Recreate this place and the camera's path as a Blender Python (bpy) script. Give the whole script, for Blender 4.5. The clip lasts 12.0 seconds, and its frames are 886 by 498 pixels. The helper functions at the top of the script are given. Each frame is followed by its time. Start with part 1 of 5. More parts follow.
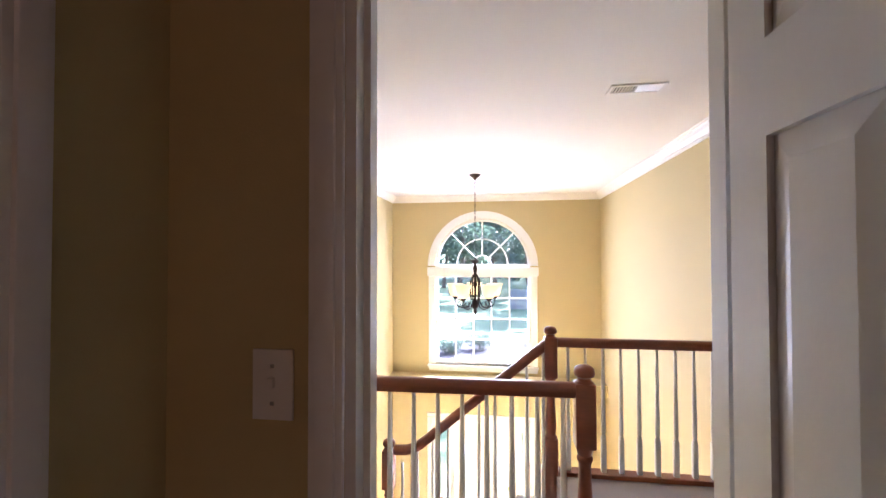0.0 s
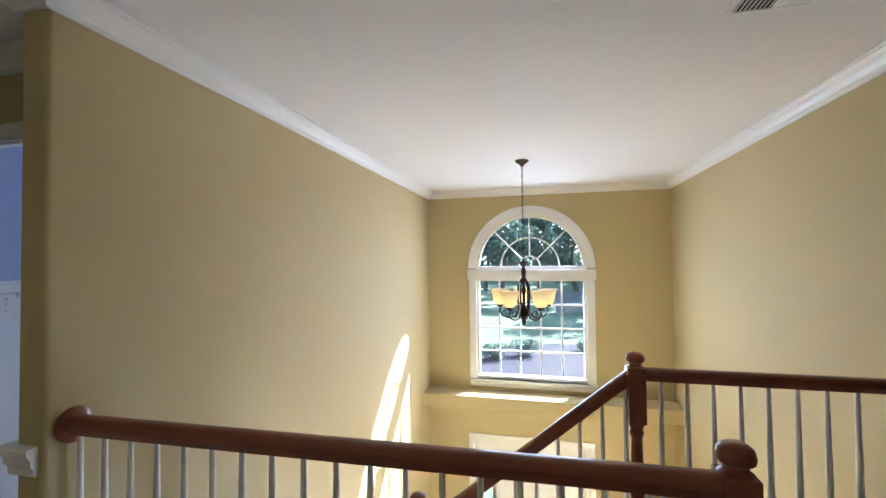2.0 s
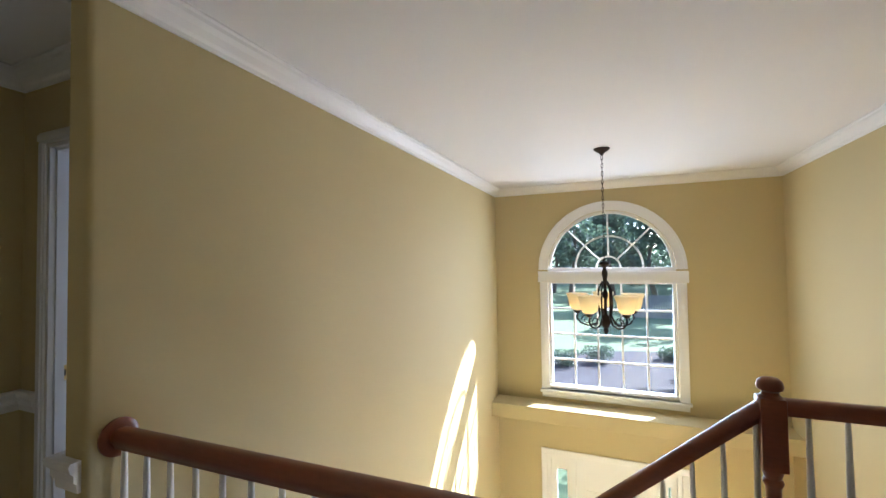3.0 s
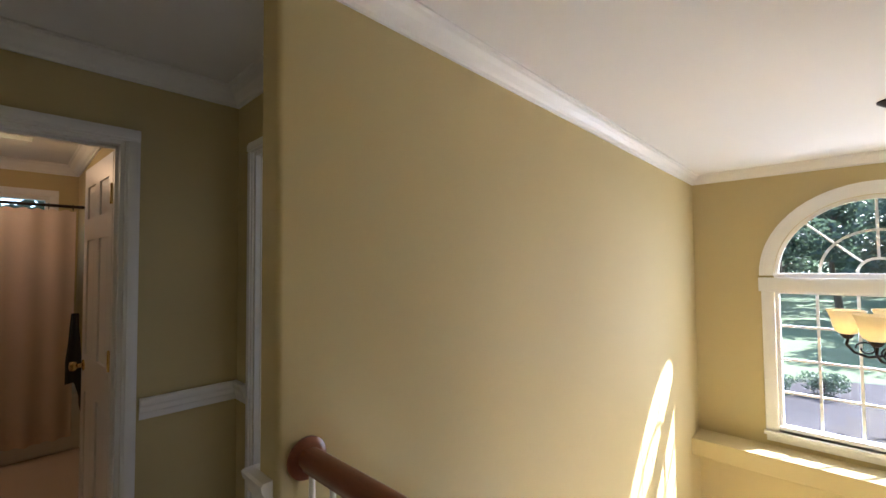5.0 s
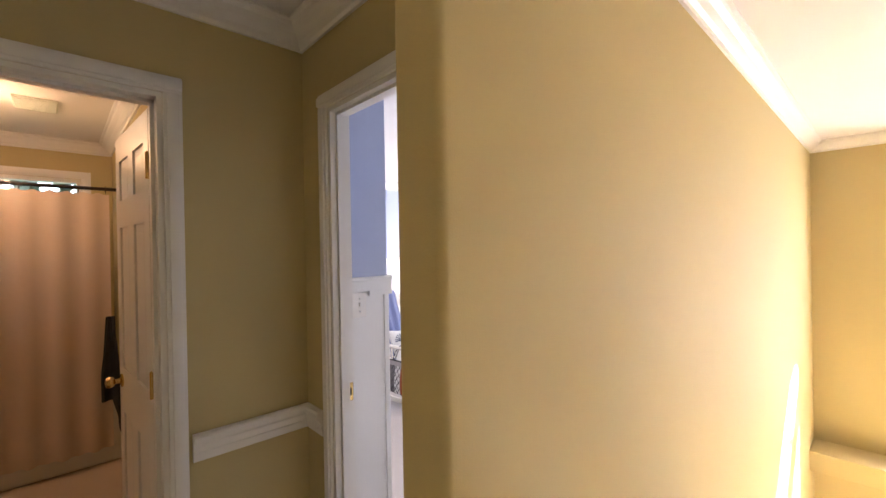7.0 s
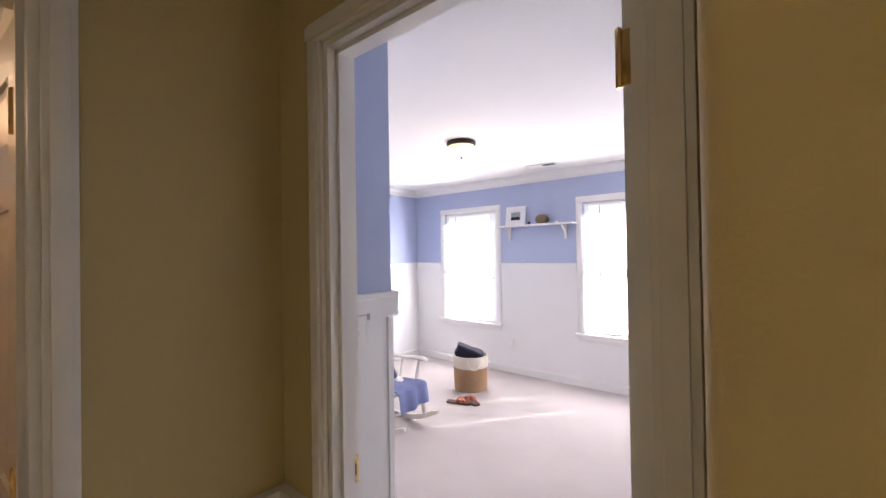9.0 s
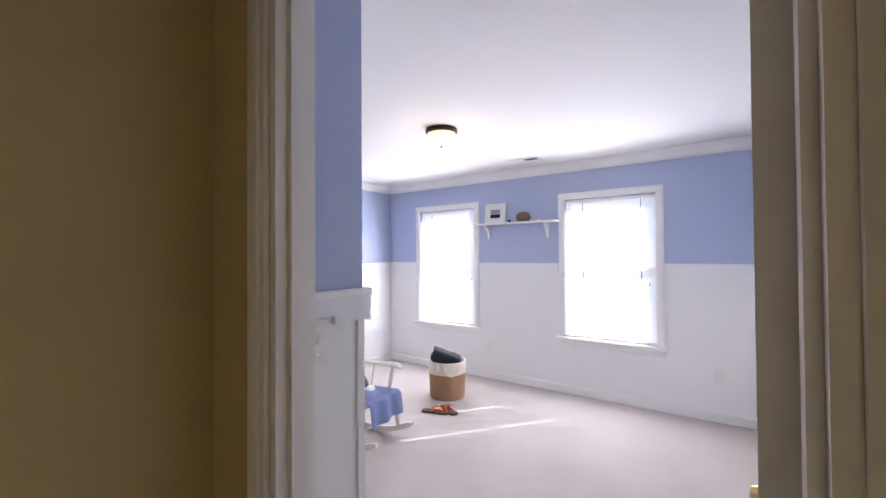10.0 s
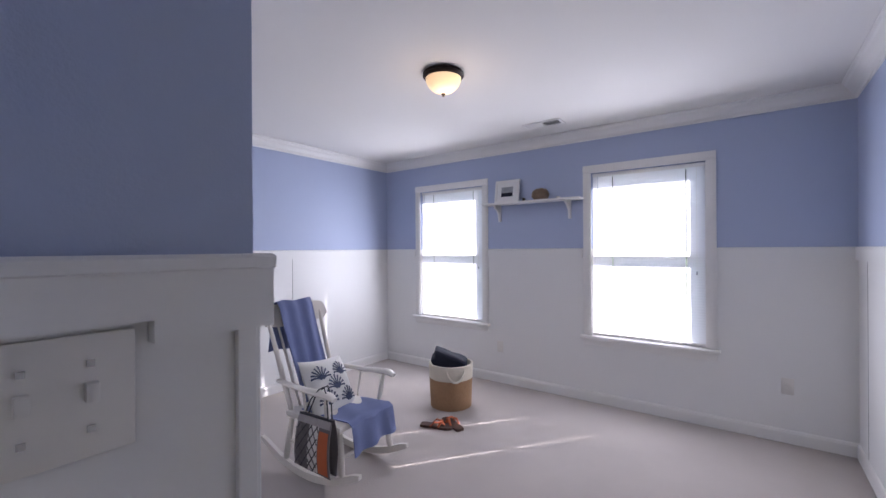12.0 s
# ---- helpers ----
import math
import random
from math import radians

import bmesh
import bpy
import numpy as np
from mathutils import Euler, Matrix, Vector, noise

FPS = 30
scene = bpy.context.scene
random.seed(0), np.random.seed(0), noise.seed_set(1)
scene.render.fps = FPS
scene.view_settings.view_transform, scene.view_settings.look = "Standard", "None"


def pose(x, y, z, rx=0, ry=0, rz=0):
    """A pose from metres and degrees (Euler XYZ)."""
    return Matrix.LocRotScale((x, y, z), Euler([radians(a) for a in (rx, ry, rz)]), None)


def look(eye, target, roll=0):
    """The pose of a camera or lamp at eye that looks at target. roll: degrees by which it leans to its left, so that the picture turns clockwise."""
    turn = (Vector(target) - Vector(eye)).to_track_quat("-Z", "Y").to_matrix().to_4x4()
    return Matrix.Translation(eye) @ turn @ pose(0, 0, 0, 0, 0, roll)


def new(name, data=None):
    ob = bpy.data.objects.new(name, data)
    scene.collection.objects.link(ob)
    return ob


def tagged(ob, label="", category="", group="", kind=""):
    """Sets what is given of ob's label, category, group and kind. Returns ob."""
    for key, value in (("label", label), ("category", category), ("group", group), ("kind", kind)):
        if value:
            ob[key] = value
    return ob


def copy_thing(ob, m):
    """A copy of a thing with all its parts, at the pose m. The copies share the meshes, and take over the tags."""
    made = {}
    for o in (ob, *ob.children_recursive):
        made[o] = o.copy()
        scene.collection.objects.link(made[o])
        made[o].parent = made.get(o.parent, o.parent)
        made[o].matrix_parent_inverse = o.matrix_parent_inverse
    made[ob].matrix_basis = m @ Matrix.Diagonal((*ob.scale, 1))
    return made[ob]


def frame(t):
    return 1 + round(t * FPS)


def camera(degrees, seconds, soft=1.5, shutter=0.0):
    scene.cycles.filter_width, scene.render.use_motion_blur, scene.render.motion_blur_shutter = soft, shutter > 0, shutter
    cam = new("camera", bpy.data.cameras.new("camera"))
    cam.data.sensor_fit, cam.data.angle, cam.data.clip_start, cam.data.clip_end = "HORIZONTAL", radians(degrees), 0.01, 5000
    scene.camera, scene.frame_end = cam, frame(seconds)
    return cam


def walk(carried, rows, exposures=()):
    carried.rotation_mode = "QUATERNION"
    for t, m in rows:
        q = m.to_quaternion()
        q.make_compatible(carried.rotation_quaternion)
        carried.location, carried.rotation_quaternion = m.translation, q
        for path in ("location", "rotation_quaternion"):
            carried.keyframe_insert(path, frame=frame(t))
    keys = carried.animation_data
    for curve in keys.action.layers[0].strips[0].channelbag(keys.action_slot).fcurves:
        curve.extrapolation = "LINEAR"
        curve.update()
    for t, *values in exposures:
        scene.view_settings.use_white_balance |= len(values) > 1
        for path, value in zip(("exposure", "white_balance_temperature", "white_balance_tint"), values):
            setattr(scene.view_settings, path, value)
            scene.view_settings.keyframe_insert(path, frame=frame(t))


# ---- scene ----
cam = camera(94.0, 12.0)
PATH = [
    (0, (1.732, -6.534, 1.48), (1.457, -4.553, 1.516), -0.1),
    (0.5, (1.735, -6.352, 1.49), (1.435, -4.375, 1.524), -0.3),
    (1, (1.713, -6.175, 1.482), (1.384, -4.203, 1.521), -0.2),
    (1.5, (1.68, -6.0, 1.488), (1.299, -4.036, 1.521), -0.5),
    (2, (1.632, -5.853, 1.475), (1.161, -3.91, 1.521), -0.6),
    (2.5, (1.581, -5.71, 1.468), (0.984, -3.802, 1.521), -0.7),
    (4.5, (1.304, -5.368, 1.463), (0.017, -3.839, 1.539), -0.7),
    (5, (1.166, -5.35, 1.474), (-0.212, -3.902, 1.548), -0.5),
    (5.5, (0.988, -5.334, 1.479), (-0.45, -3.945, 1.541), -0.4),
    (6, (0.815, -5.315, 1.48), (-0.653, -3.957, 1.526), -0.7),
    (6.5, (0.633, -5.292, 1.507), (-0.842, -3.942, 1.513), -0.6),
    (7, (0.478, -5.261, 1.511), (-0.982, -3.895, 1.503), -1.0),
    (9, (-0.087, -5.103, 1.512), (-1.37, -3.569, 1.532), -0.9),
    (9.5, (-0.191, -5.033, 1.498), (-1.419, -3.455, 1.536), -0.9),
    (10, (-0.298, -4.906, 1.471), (-1.477, -3.291, 1.501), -0.4),
    (10.5, (-0.41, -4.774, 1.462), (-1.548, -3.129, 1.48), -0.3),
    (11, (-0.507, -4.64, 1.446), (-1.651, -2.999, 1.452), -0.2),
    (11.5, (-0.606, -4.486, 1.411), (-1.775, -2.863, 1.407), -0.2),
    (12, (-0.694, -4.351, 1.383), (-1.888, -2.747, 1.382), -0.4),
]
walk(cam, [(t, look(e, g, r)) for t, e, g, r in PATH],
     [(0.0, 3.65, 5350, 26), (1.5, 2.85, 5150, 16), (2.5, 2.5, 5250, 12), (4.5, 2.45, 5650, 13), (5.5, 2.8, 6000, 16), (7.0, 3.5, 6850, 22),
      (9.0, 3.2, 6750, 24), (10.5, 2.8, 6300, 21), (12.0, 2.05, 6250, 22)])

# ---- world and sun ----
SUN = Vector((1.0, 1.34, 1.36)).normalized()
world = bpy.data.worlds.new("sky")
scene.world = world
world.use_nodes = True
wn = world.node_tree
sky = wn.nodes.new("ShaderNodeTexSky")
sky.sky_type, sky.sun_disc = "NISHITA", False
sky.sun_elevation, sky.sun_rotation = math.asin(SUN.z), math.atan2(SUN.x, SUN.y)
wn.nodes["Background"].inputs["Strength"].default_value = 0.12
wn.links.new(sky.outputs["Color"], wn.nodes["Background"].inputs["Color"])
sun = new("sun", bpy.data.lights.new("sun", "SUN"))
sun.data.energy, sun.data.angle, sun.data.color = 5.0, radians(0.5), (1.0, 0.965, 0.92)
sun.matrix_world = look(SUN * 30, (0, 0, 0))


def lamp_area(name, m, sx, sy, power, color):
    ob = new(name, bpy.data.lights.new(name, "AREA"))
    ob.data.shape, ob.data.size, ob.data.size_y, ob.data.energy, ob.data.color = "RECTANGLE", sx, sy, power, color
    ob.matrix_world = m
    return ob


def lamp_point(name, p, power, color, radius=0.04):
    ob = new(name, bpy.data.lights.new(name, "POINT"))
    ob.location, ob.data.energy, ob.data.color, ob.data.shadow_soft_size = p, power, color, radius
    return ob


DAY = (0.86, 0.92, 1.0)
lamp_area("sky_light_foyer", look((1.45, 0.12, 0.8), (1.45, -3, 0.2)), 1.4, 2.1, 13, DAY)
# Fill lamp in an added side room, brightening the foyer; source unseen.
lamp_area("fill_light_side_room", look((4.8, -0.22, -1.7), (4.6, -3.5, -1.9)), 1.6, 1.6, 300, DAY)
for wx in (-3.405, -1.405):
    lamp_area("sky_light_bedroom", look((wx, -0.70, 1.33), (wx, -3, 1.0)), 0.82, 1.35, 4.0, DAY)
lamp_area("sky_light_east_room", look((6.45, -0.34, 1.35), (6.0, -3, 1.0)), 0.8, 1.3, 2.5, DAY)
# Warm fill lamp for the start room; its window is added, never in view.
lamp_area("fill_light_start_room", look((2.0, -9.44, 1.4), (1.8, -6, 1.3)), 1.1, 1.25, 0.36, (1.0, 0.55, 0.28))
lamp_point("bath_bulb", (-2.9, -5.66, 2.20), 1.3, (1.0, 0.62, 0.33), 0.08)
lamp_point("bedroom_bulb", (-2.16, -2.36, 2.25), 0.4, (1.0, 0.82, 0.6), 0.08)

# ---- materials ----


def material(name, color, rough=0.6, metal=0.0, vary=0.08, scale=6.0, fine=120.0, bump=0.05, wear=None, coat=0.0, emit=0.0, island=False):
    """Painted or natural surface with broad and fine variation and slight relief."""
    m = bpy.data.materials.new(name)
    m.use_nodes = True
    t = m.node_tree
    b = t.nodes["Principled BSDF"]
    co = t.nodes.new("ShaderNodeTexCoord")
    n1 = t.nodes.new("ShaderNodeTexNoise")
    n1.inputs["Scale"].default_value, n1.inputs["Detail"].default_value = scale, 4
    n2 = t.nodes.new("ShaderNodeTexNoise")
    n2.inputs["Scale"].default_value, n2.inputs["Detail"].default_value = fine, 3
    geo = t.nodes.new("ShaderNodeNewGeometry")
    for n in (n1, n2):
        t.links.new(geo.outputs["Position"], n.inputs["Vector"])
    ramp = t.nodes.new("ShaderNodeMix")
    ramp.data_type = "RGBA"
    lo = [c * (1 - vary) for c in color] if wear is None else wear
    hi = [min(1, c * (1 + vary)) for c in color]
    ramp.inputs[6].default_value, ramp.inputs[7].default_value = (*lo, 1), (*hi, 1)
    add = t.nodes.new("ShaderNodeMath")
    add.operation = "MULTIPLY_ADD"
    add.inputs[1].default_value = 0.4
    t.links.new(n2.outputs["Fac"], add.inputs[0])
    sc = t.nodes.new("ShaderNodeMath")
    sc.operation = "MULTIPLY"
    sc.inputs[1].default_value = 0.6
    t.links.new(n1.outputs["Fac"], sc.inputs[0])
    t.links.new(sc.outputs[0], add.inputs[2])
    t.links.new(add.outputs[0], ramp.inputs[0])
    t.links.new(ramp.outputs[2], b.inputs["Base Color"])
    b.inputs["Roughness"].default_value, b.inputs["Metallic"].default_value = rough, metal
    b.inputs["Coat Weight"].default_value = coat
    if bump:
        bp = t.nodes.new("ShaderNodeBump")
        bp.inputs["Strength"].default_value, bp.inputs["Distance"].default_value = bump, 0.004
        t.links.new(n2.outputs["Fac"], bp.inputs["Height"])
        t.links.new(bp.outputs["Normal"], b.inputs["Normal"])
    if emit:
        b.inputs["Emission Color"].default_value, b.inputs["Emission Strength"].default_value = (*color, 1), emit
    return m


def wood(name, dark, light, rough=0.3):
    m = material(name, light, rough, vary=0.2, scale=5, fine=60, bump=0.03, wear=dark, coat=0.25)
    t = m.node_tree
    w = [n for n in t.nodes if n.type == "TEX_NOISE"]
    for n in w:
        mp = t.nodes.new("ShaderNodeMapping")
        mp.inputs["Scale"].default_value = (0.35, 2.2, 2.2)
        src = n.inputs["Vector"].links[0].from_socket
        t.links.new(src, mp.inputs["Vector"])
        t.links.new(mp.outputs["Vector"], n.inputs["Vector"])
    return m


def glass(name, tint=(0.96, 0.98, 1.0)):
    m = bpy.data.materials.new(name)
    m.use_nodes = True
    t = m.node_tree
    t.nodes.remove(t.nodes["Principled BSDF"])
    mix, tr, gl, fr = (t.nodes.new("ShaderNode" + k) for k in ("MixShader", "BsdfTransparent", "BsdfGlossy", "Fresnel"))
    tr.inputs["Color"].default_value, gl.inputs["Roughness"].default_value = (*tint, 1), 0.02
    t.links.new(fr.outputs[0], mix.inputs[0])
    t.links.new(tr.outputs[0], mix.inputs[1])
    t.links.new(gl.outputs[0], mix.inputs[2])
    t.links.new(mix.outputs[0], t.nodes["Material Output"].inputs["Surface"])
    return m


def translucent(name, color, through_color, amount, rough=0.5, vary=0.05, scale=40):
    m = material(name, color, rough, vary=vary, scale=scale)
    t = m.node_tree
    b, out = t.nodes["Principled BSDF"], t.nodes["Material Output"]
    mix, tr = t.nodes.new("ShaderNodeMixShader"), t.nodes.new("ShaderNodeBsdfTranslucent")
    mix.inputs[0].default_value = amount
    tr.inputs["Color"].default_value = (*through_color, 1)
    t.links.new(b.outputs[0], mix.inputs[1])
    t.links.new(tr.outputs[0], mix.inputs[2])
    t.links.new(mix.outputs[0], out.inputs["Surface"])
    return m


YELLOW = material("ochre_wall_paint", (0.525, 0.43, 0.215), 0.72, vary=0.04, scale=1.3, fine=260, bump=0.12)
BLUE = material("blue_wall_paint", (0.41, 0.475, 0.65), 0.55, vary=0.03, scale=1.5, fine=260, bump=0.12)
GREY = material("grey_wall_paint", (0.34, 0.37, 0.42), 0.6, vary=0.04, scale=1.5, fine=260)
CEIL = material("ceiling_paint", (0.78, 0.765, 0.74), 0.85, vary=0.02, scale=1.2, fine=200, bump=0.2)
WHITE = material("white_trim_paint", (0.80, 0.79, 0.77), 0.32, vary=0.025, scale=3, fine=90, bump=0.05)
PANEL = material("white_wainscot_paint", (0.79, 0.79, 0.78), 0.4, vary=0.025, scale=2, fine=120, bump=0.05)
CARPET = material("beige_carpet", (0.50, 0.45, 0.42), 0.97, vary=0.2, scale=2.2, fine=330, bump=1.0)
TILE = material("bath_floor_vinyl", (0.52, 0.42, 0.34), 0.35, vary=0.08, scale=5)
OAK = wood("stained_oak", (0.10, 0.024, 0.010), (0.27, 0.075, 0.030))
BRASS = material("polished_brass", (0.72, 0.50, 0.20), 0.22, 1.0, vary=0.08, scale=30, bump=0)
BRONZE = material("oil_rubbed_bronze", (0.030, 0.020, 0.016), 0.42, 0.7, vary=0.3, scale=25)
CHROME = material("brushed_steel", (0.55, 0.55, 0.56), 0.25, 1.0, bump=0)
PLASTIC = material("white_switch_plastic", (0.76, 0.74, 0.70), 0.35, vary=0.01, bump=0)
BLACK = material("black_slot", (0.015, 0.015, 0.015), 0.6, bump=0)
GLASS = glass("clear_glass")
SLAT = translucent("blind_slat_vinyl", (0.82, 0.83, 0.85), (0.90, 0.92, 0.96), 0.55)
AMBER = translucent("amber_glass", (0.88, 0.80, 0.60), (0.96, 0.88, 0.66), 0.5, 0.25, 0.12, 14)
FROST = translucent("frosted_glass", (0.85, 0.80, 0.72), (0.95, 0.88, 0.75), 0.6, 0.3)
BULB = material("lit_bulb", (1.0, 0.75, 0.42), 0.4, emit=2.2, bump=0)
CURTAIN = translucent("shower_curtain_cloth", (0.72, 0.60, 0.52), (0.75, 0.60, 0.50), 0.3, 0.8)
GRASS = material("lawn_grass", (0.12, 0.16, 0.07), 0.9, vary=0.4, scale=0.5, fine=9, bump=0.6)
MULCH = material("bark_mulch", (0.036, 0.029, 0.031), 0.95, vary=0.7, scale=2.2, fine=18, bump=0.8)
ASPHALT = material("asphalt", (0.055, 0.055, 0.06), 0.9, vary=0.2, scale=1, fine=30)
BARK = material("tree_bark", (0.10, 0.075, 0.055), 0.95, vary=0.3, scale=3, fine=30, bump=0.8)
LEAF = translucent("tree_leaves", (0.060, 0.085, 0.072), (0.10, 0.15, 0.09), 0.4, 0.5, 0.45, 1.5)
FENCE = material("weathered_fence_wood", (0.16, 0.15, 0.15), 0.9, vary=0.25, scale=4, fine=40)
SIDING = material("house_siding", (0.62, 0.58, 0.5), 0.7)
SHINGLE = material("roof_shingle", (0.10, 0.09, 0.085), 0.95, vary=0.25, scale=4, fine=40)
WICKER = material("natural_jute_weave", (0.36, 0.215, 0.115), 0.9, vary=0.25, scale=40, fine=240, bump=0.9)
ROPE = material("cream_cotton_rope", (0.70, 0.64, 0.54), 0.9, vary=0.1, scale=40, fine=240, bump=0.8)
NAVY = material("navy_cloth", (0.009, 0.011, 0.026), 0.9, vary=0.3, scale=15, fine=200, bump=0.6)
DENIM = material("blue_throw_cloth", (0.16, 0.195, 0.36), 0.9, vary=0.16, scale=12, fine=220, bump=0.6)
ORANGE = material("orange_leather", (0.46, 0.10, 0.03), 0.55, vary=0.15, scale=20)
SOLE = material("brown_sole", (0.10, 0.05, 0.035), 0.7, vary=0.2, scale=20)
TOWEL = material("charcoal_towel", (0.055, 0.055, 0.062), 0.95, vary=0.2, scale=20, fine=200, bump=0.8)
PILLOW = material("white_pillow_linen", (0.70, 0.69, 0.66), 0.9, vary=0.08, scale=20, fine=200, bump=0.5)
CORAL = material("navy_coral_print", (0.05, 0.065, 0.12), 0.9, vary=0.1, scale=20, bump=0.3)
BAGGREY = material("grey_woven_bag", (0.16, 0.145, 0.15), 0.8, vary=0.25, scale=30, fine=160, bump=0.6)
SHELLM = material("mottled_shell", (0.20, 0.125, 0.07), 0.35, vary=0.5, scale=45, fine=120, wear=(0.06, 0.045, 0.035))
PHOTO = material("grey_seascape_print", (0.30, 0.31, 0.33), 0.5, vary=0.6, scale=22, fine=60, bump=0)
MIRROR = material("mirror_silver", (0.85, 0.87, 0.88), 0.015, 1.0, vary=0.0, bump=0)
GREENVENT = material("vent_slats_paint", (0.62, 0.66, 0.58), 0.5)

# ---- mesh helpers ----


def box(bm, x0, x1, y0, y1, z0, z1, bevel=0.0):
    vs = [bm.verts.new((x, y, z)) for x in (x0, x1) for y in (y0, y1) for z in (z0, z1)]
    fs = [bm.faces.new([vs[i] for i in q]) for q in ((0, 1, 3, 2), (4, 6, 7, 5), (0, 4, 5, 1), (2, 3, 7, 6), (0, 2, 6, 4), (1, 5, 7, 3))]
    if bevel:
        es = list({e for f in fs for e in f.edges})
        bmesh.ops.bevel(bm, geom=es, offset=bevel, segments=2, affect="EDGES", profile=0.5)
    return bm


def cbox(x0, x1, y0, y1, z0, z1, bevel=0.0):
    return box(bmesh.new(), x0, x1, y0, y1, z0, z1, bevel)


def lathe(bm, prof, c=(0, 0, 0), n=20, m=None):
    m = m or Matrix.Identity(4)
    rings = []
    for r, z in prof:
        rings.append([bm.verts.new(m @ Vector((c[0] + r * math.cos(2 * math.pi * k / n), c[1] + r * math.sin(2 * math.pi * k / n), c[2] + z))) for k in range(n)])
    for a, b in zip(rings, rings[1:]):
        for k in range(n):
            bm.faces.new((a[k], a[(k + 1) % n], b[(k + 1) % n], b[k]))
    if prof[0][0] > 1e-4:
        bm.faces.new(rings[0][::-1])
    if prof[-1][0] > 1e-4:
        bm.faces.new(rings[-1])
    return bm


def tube(bm, pts, r, n=8, flat=1.0):
    """A round bar along points; r is one radius or a list."""
    pts = [Vector(p) for p in pts]
    rs = r if isinstance(r, (list, tuple)) else [r] * len(pts)
    rings, up = [], Vector((0, 0, 1))
    for i, p in enumerate(pts):
        d = (pts[min(i + 1, len(pts) - 1)] - pts[max(i - 1, 0)]).normalized()
        ref = up if abs(d.z) < 0.95 else Vector((1, 0, 0))
        s = d.cross(ref).normalized()
        u = s.cross(d).normalized()
        rings.append([bm.verts.new(p + rs[i] * (math.cos(2 * math.pi * k / n) * s + flat * math.sin(2 * math.pi * k / n) * u)) for k in range(n)])
    for a, b in zip(rings, rings[1:]):
        for k in range(n):
            bm.faces.new((a[k], a[(k + 1) % n], b[(k + 1) % n], b[k]))
    bm.faces.new(rings[0][::-1])
    bm.faces.new(rings[-1])
    return bm


def mesh_of(name, bm, mat, smooth=False):
    bmesh.ops.recalc_face_normals(bm, faces=bm.faces)
    me = bpy.data.meshes.new(name)
    bm.to_mesh(me)
    bm.free()
    me.materials.append(mat)
    if smooth:
        me.polygons.foreach_set("use_smooth", [True] * len(me.polygons))
        me.set_sharp_from_angle(angle=radians(38))
    return me


def part(name, bm, mat, parent=None, label="", smooth=True):
    ob = new(name, mesh_of(name, bm, mat, smooth))
    ob.parent = parent
    if parent is not None and parent.type == "EMPTY":
        ob.matrix_parent_inverse = Matrix.Identity(4)
    return tagged(ob, label)


def thing(name, label, category, group="", m=None, kind=""):
    ob = new(name)
    ob.empty_display_size = 0.1
    if m is not None:
        ob.matrix_world = m
    return tagged(ob, label, category, group, kind)


def setting(name, bm, mat, label, category="wall", smooth=False):
    return tagged(new(name, mesh_of(name, bm, mat, smooth)), label, category, kind="structure")


def slab(axis, at, thick, u0, u1, z0, z1, holes=()):
    """A wall across the given axis with rectangular holes (u0, u1, z0, z1)."""
    bm = bmesh.new()
    us = sorted({u0, u1, *[h[0] for h in holes], *[h[1] for h in holes]})
    lo, hi = min(at, at + thick), max(at, at + thick)
    for a, b in zip(us, us[1:]):
        cuts = sorted((h[2], h[3]) for h in holes if h[0] < b - 1e-6 and h[1] > a + 1e-6)
        z = z0
        for c, d in cuts + [(z1, z1)]:
            if c > z + 1e-6:
                box(bm, *((lo, hi, a, b) if axis == "x" else (a, b, lo, hi)), z, c)
            z = d
    return bm


def moulding(name, p0, p1, normal, prof, z, m0=0, m1=0, mat=None, label="white painted moulding", category="trim"):
    """A moulded strip along a wall; prof is (out, up); m0, m1: -1 inner mitre, 1 outer mitre."""
    a, b, n = Vector((*p0, 0)), Vector((*p1, 0)), Vector((*normal, 0))
    d = (b - a).normalized()
    bm = bmesh.new()
    ra = [bm.verts.new(a - d * m0 * o + n * o + Vector((0, 0, z + u))) for o, u in prof]
    rb = [bm.verts.new(b + d * m1 * o + n * o + Vector((0, 0, z + u))) for o, u in prof]
    k = len(prof)
    for i in range(k):
        bm.faces.new((ra[i], ra[(i + 1) % k], rb[(i + 1) % k], rb[i]))
    bm.faces.new(ra)
    bm.faces.new(rb)
    return setting(name, bm, mat or WHITE, label, category)


CEIL_Z = 2.44
CROWN = ((0.0, -0.095), (0.012, -0.095), (0.016, -0.08), (0.03, -0.07), (0.048, -0.045), (0.068, -0.028), (0.074, -0.014), (0.088, -0.010), (0.088, -0.001), (0.0, -0.001))
BASE = ((0.0, 0.002), (0.014, 0.002), (0.014, 0.075), (0.008, 0.09), (0.0, 0.095))
CHAIR = ((0.0, -0.048), (0.010, -0.048), (0.012, -0.02), (0.020, -0.012), (0.020, 0.010), (0.030, 0.022), (0.034, 0.042), (0.028, 0.05), (0.0, 0.05))


def crown(p0, p1, n, m0=-1, m1=-1):
    moulding("crown_moulding", p0, p1, n, CROWN, CEIL_Z, m0, m1, label="white painted crown moulding under the ceiling")


def baseboard(p0, p1, n, z=0.0, m0=0, m1=0):
    moulding("baseboard", p0, p1, n, BASE, z, m0, m1, label="white painted baseboard along the floor")


def chair_rail(p0, p1, n, m0=0, m1=0):
    moulding("chair_rail", p0, p1, n, CHAIR, 0.81, m0, m1, label="white moulded chair rail on the ochre wall")


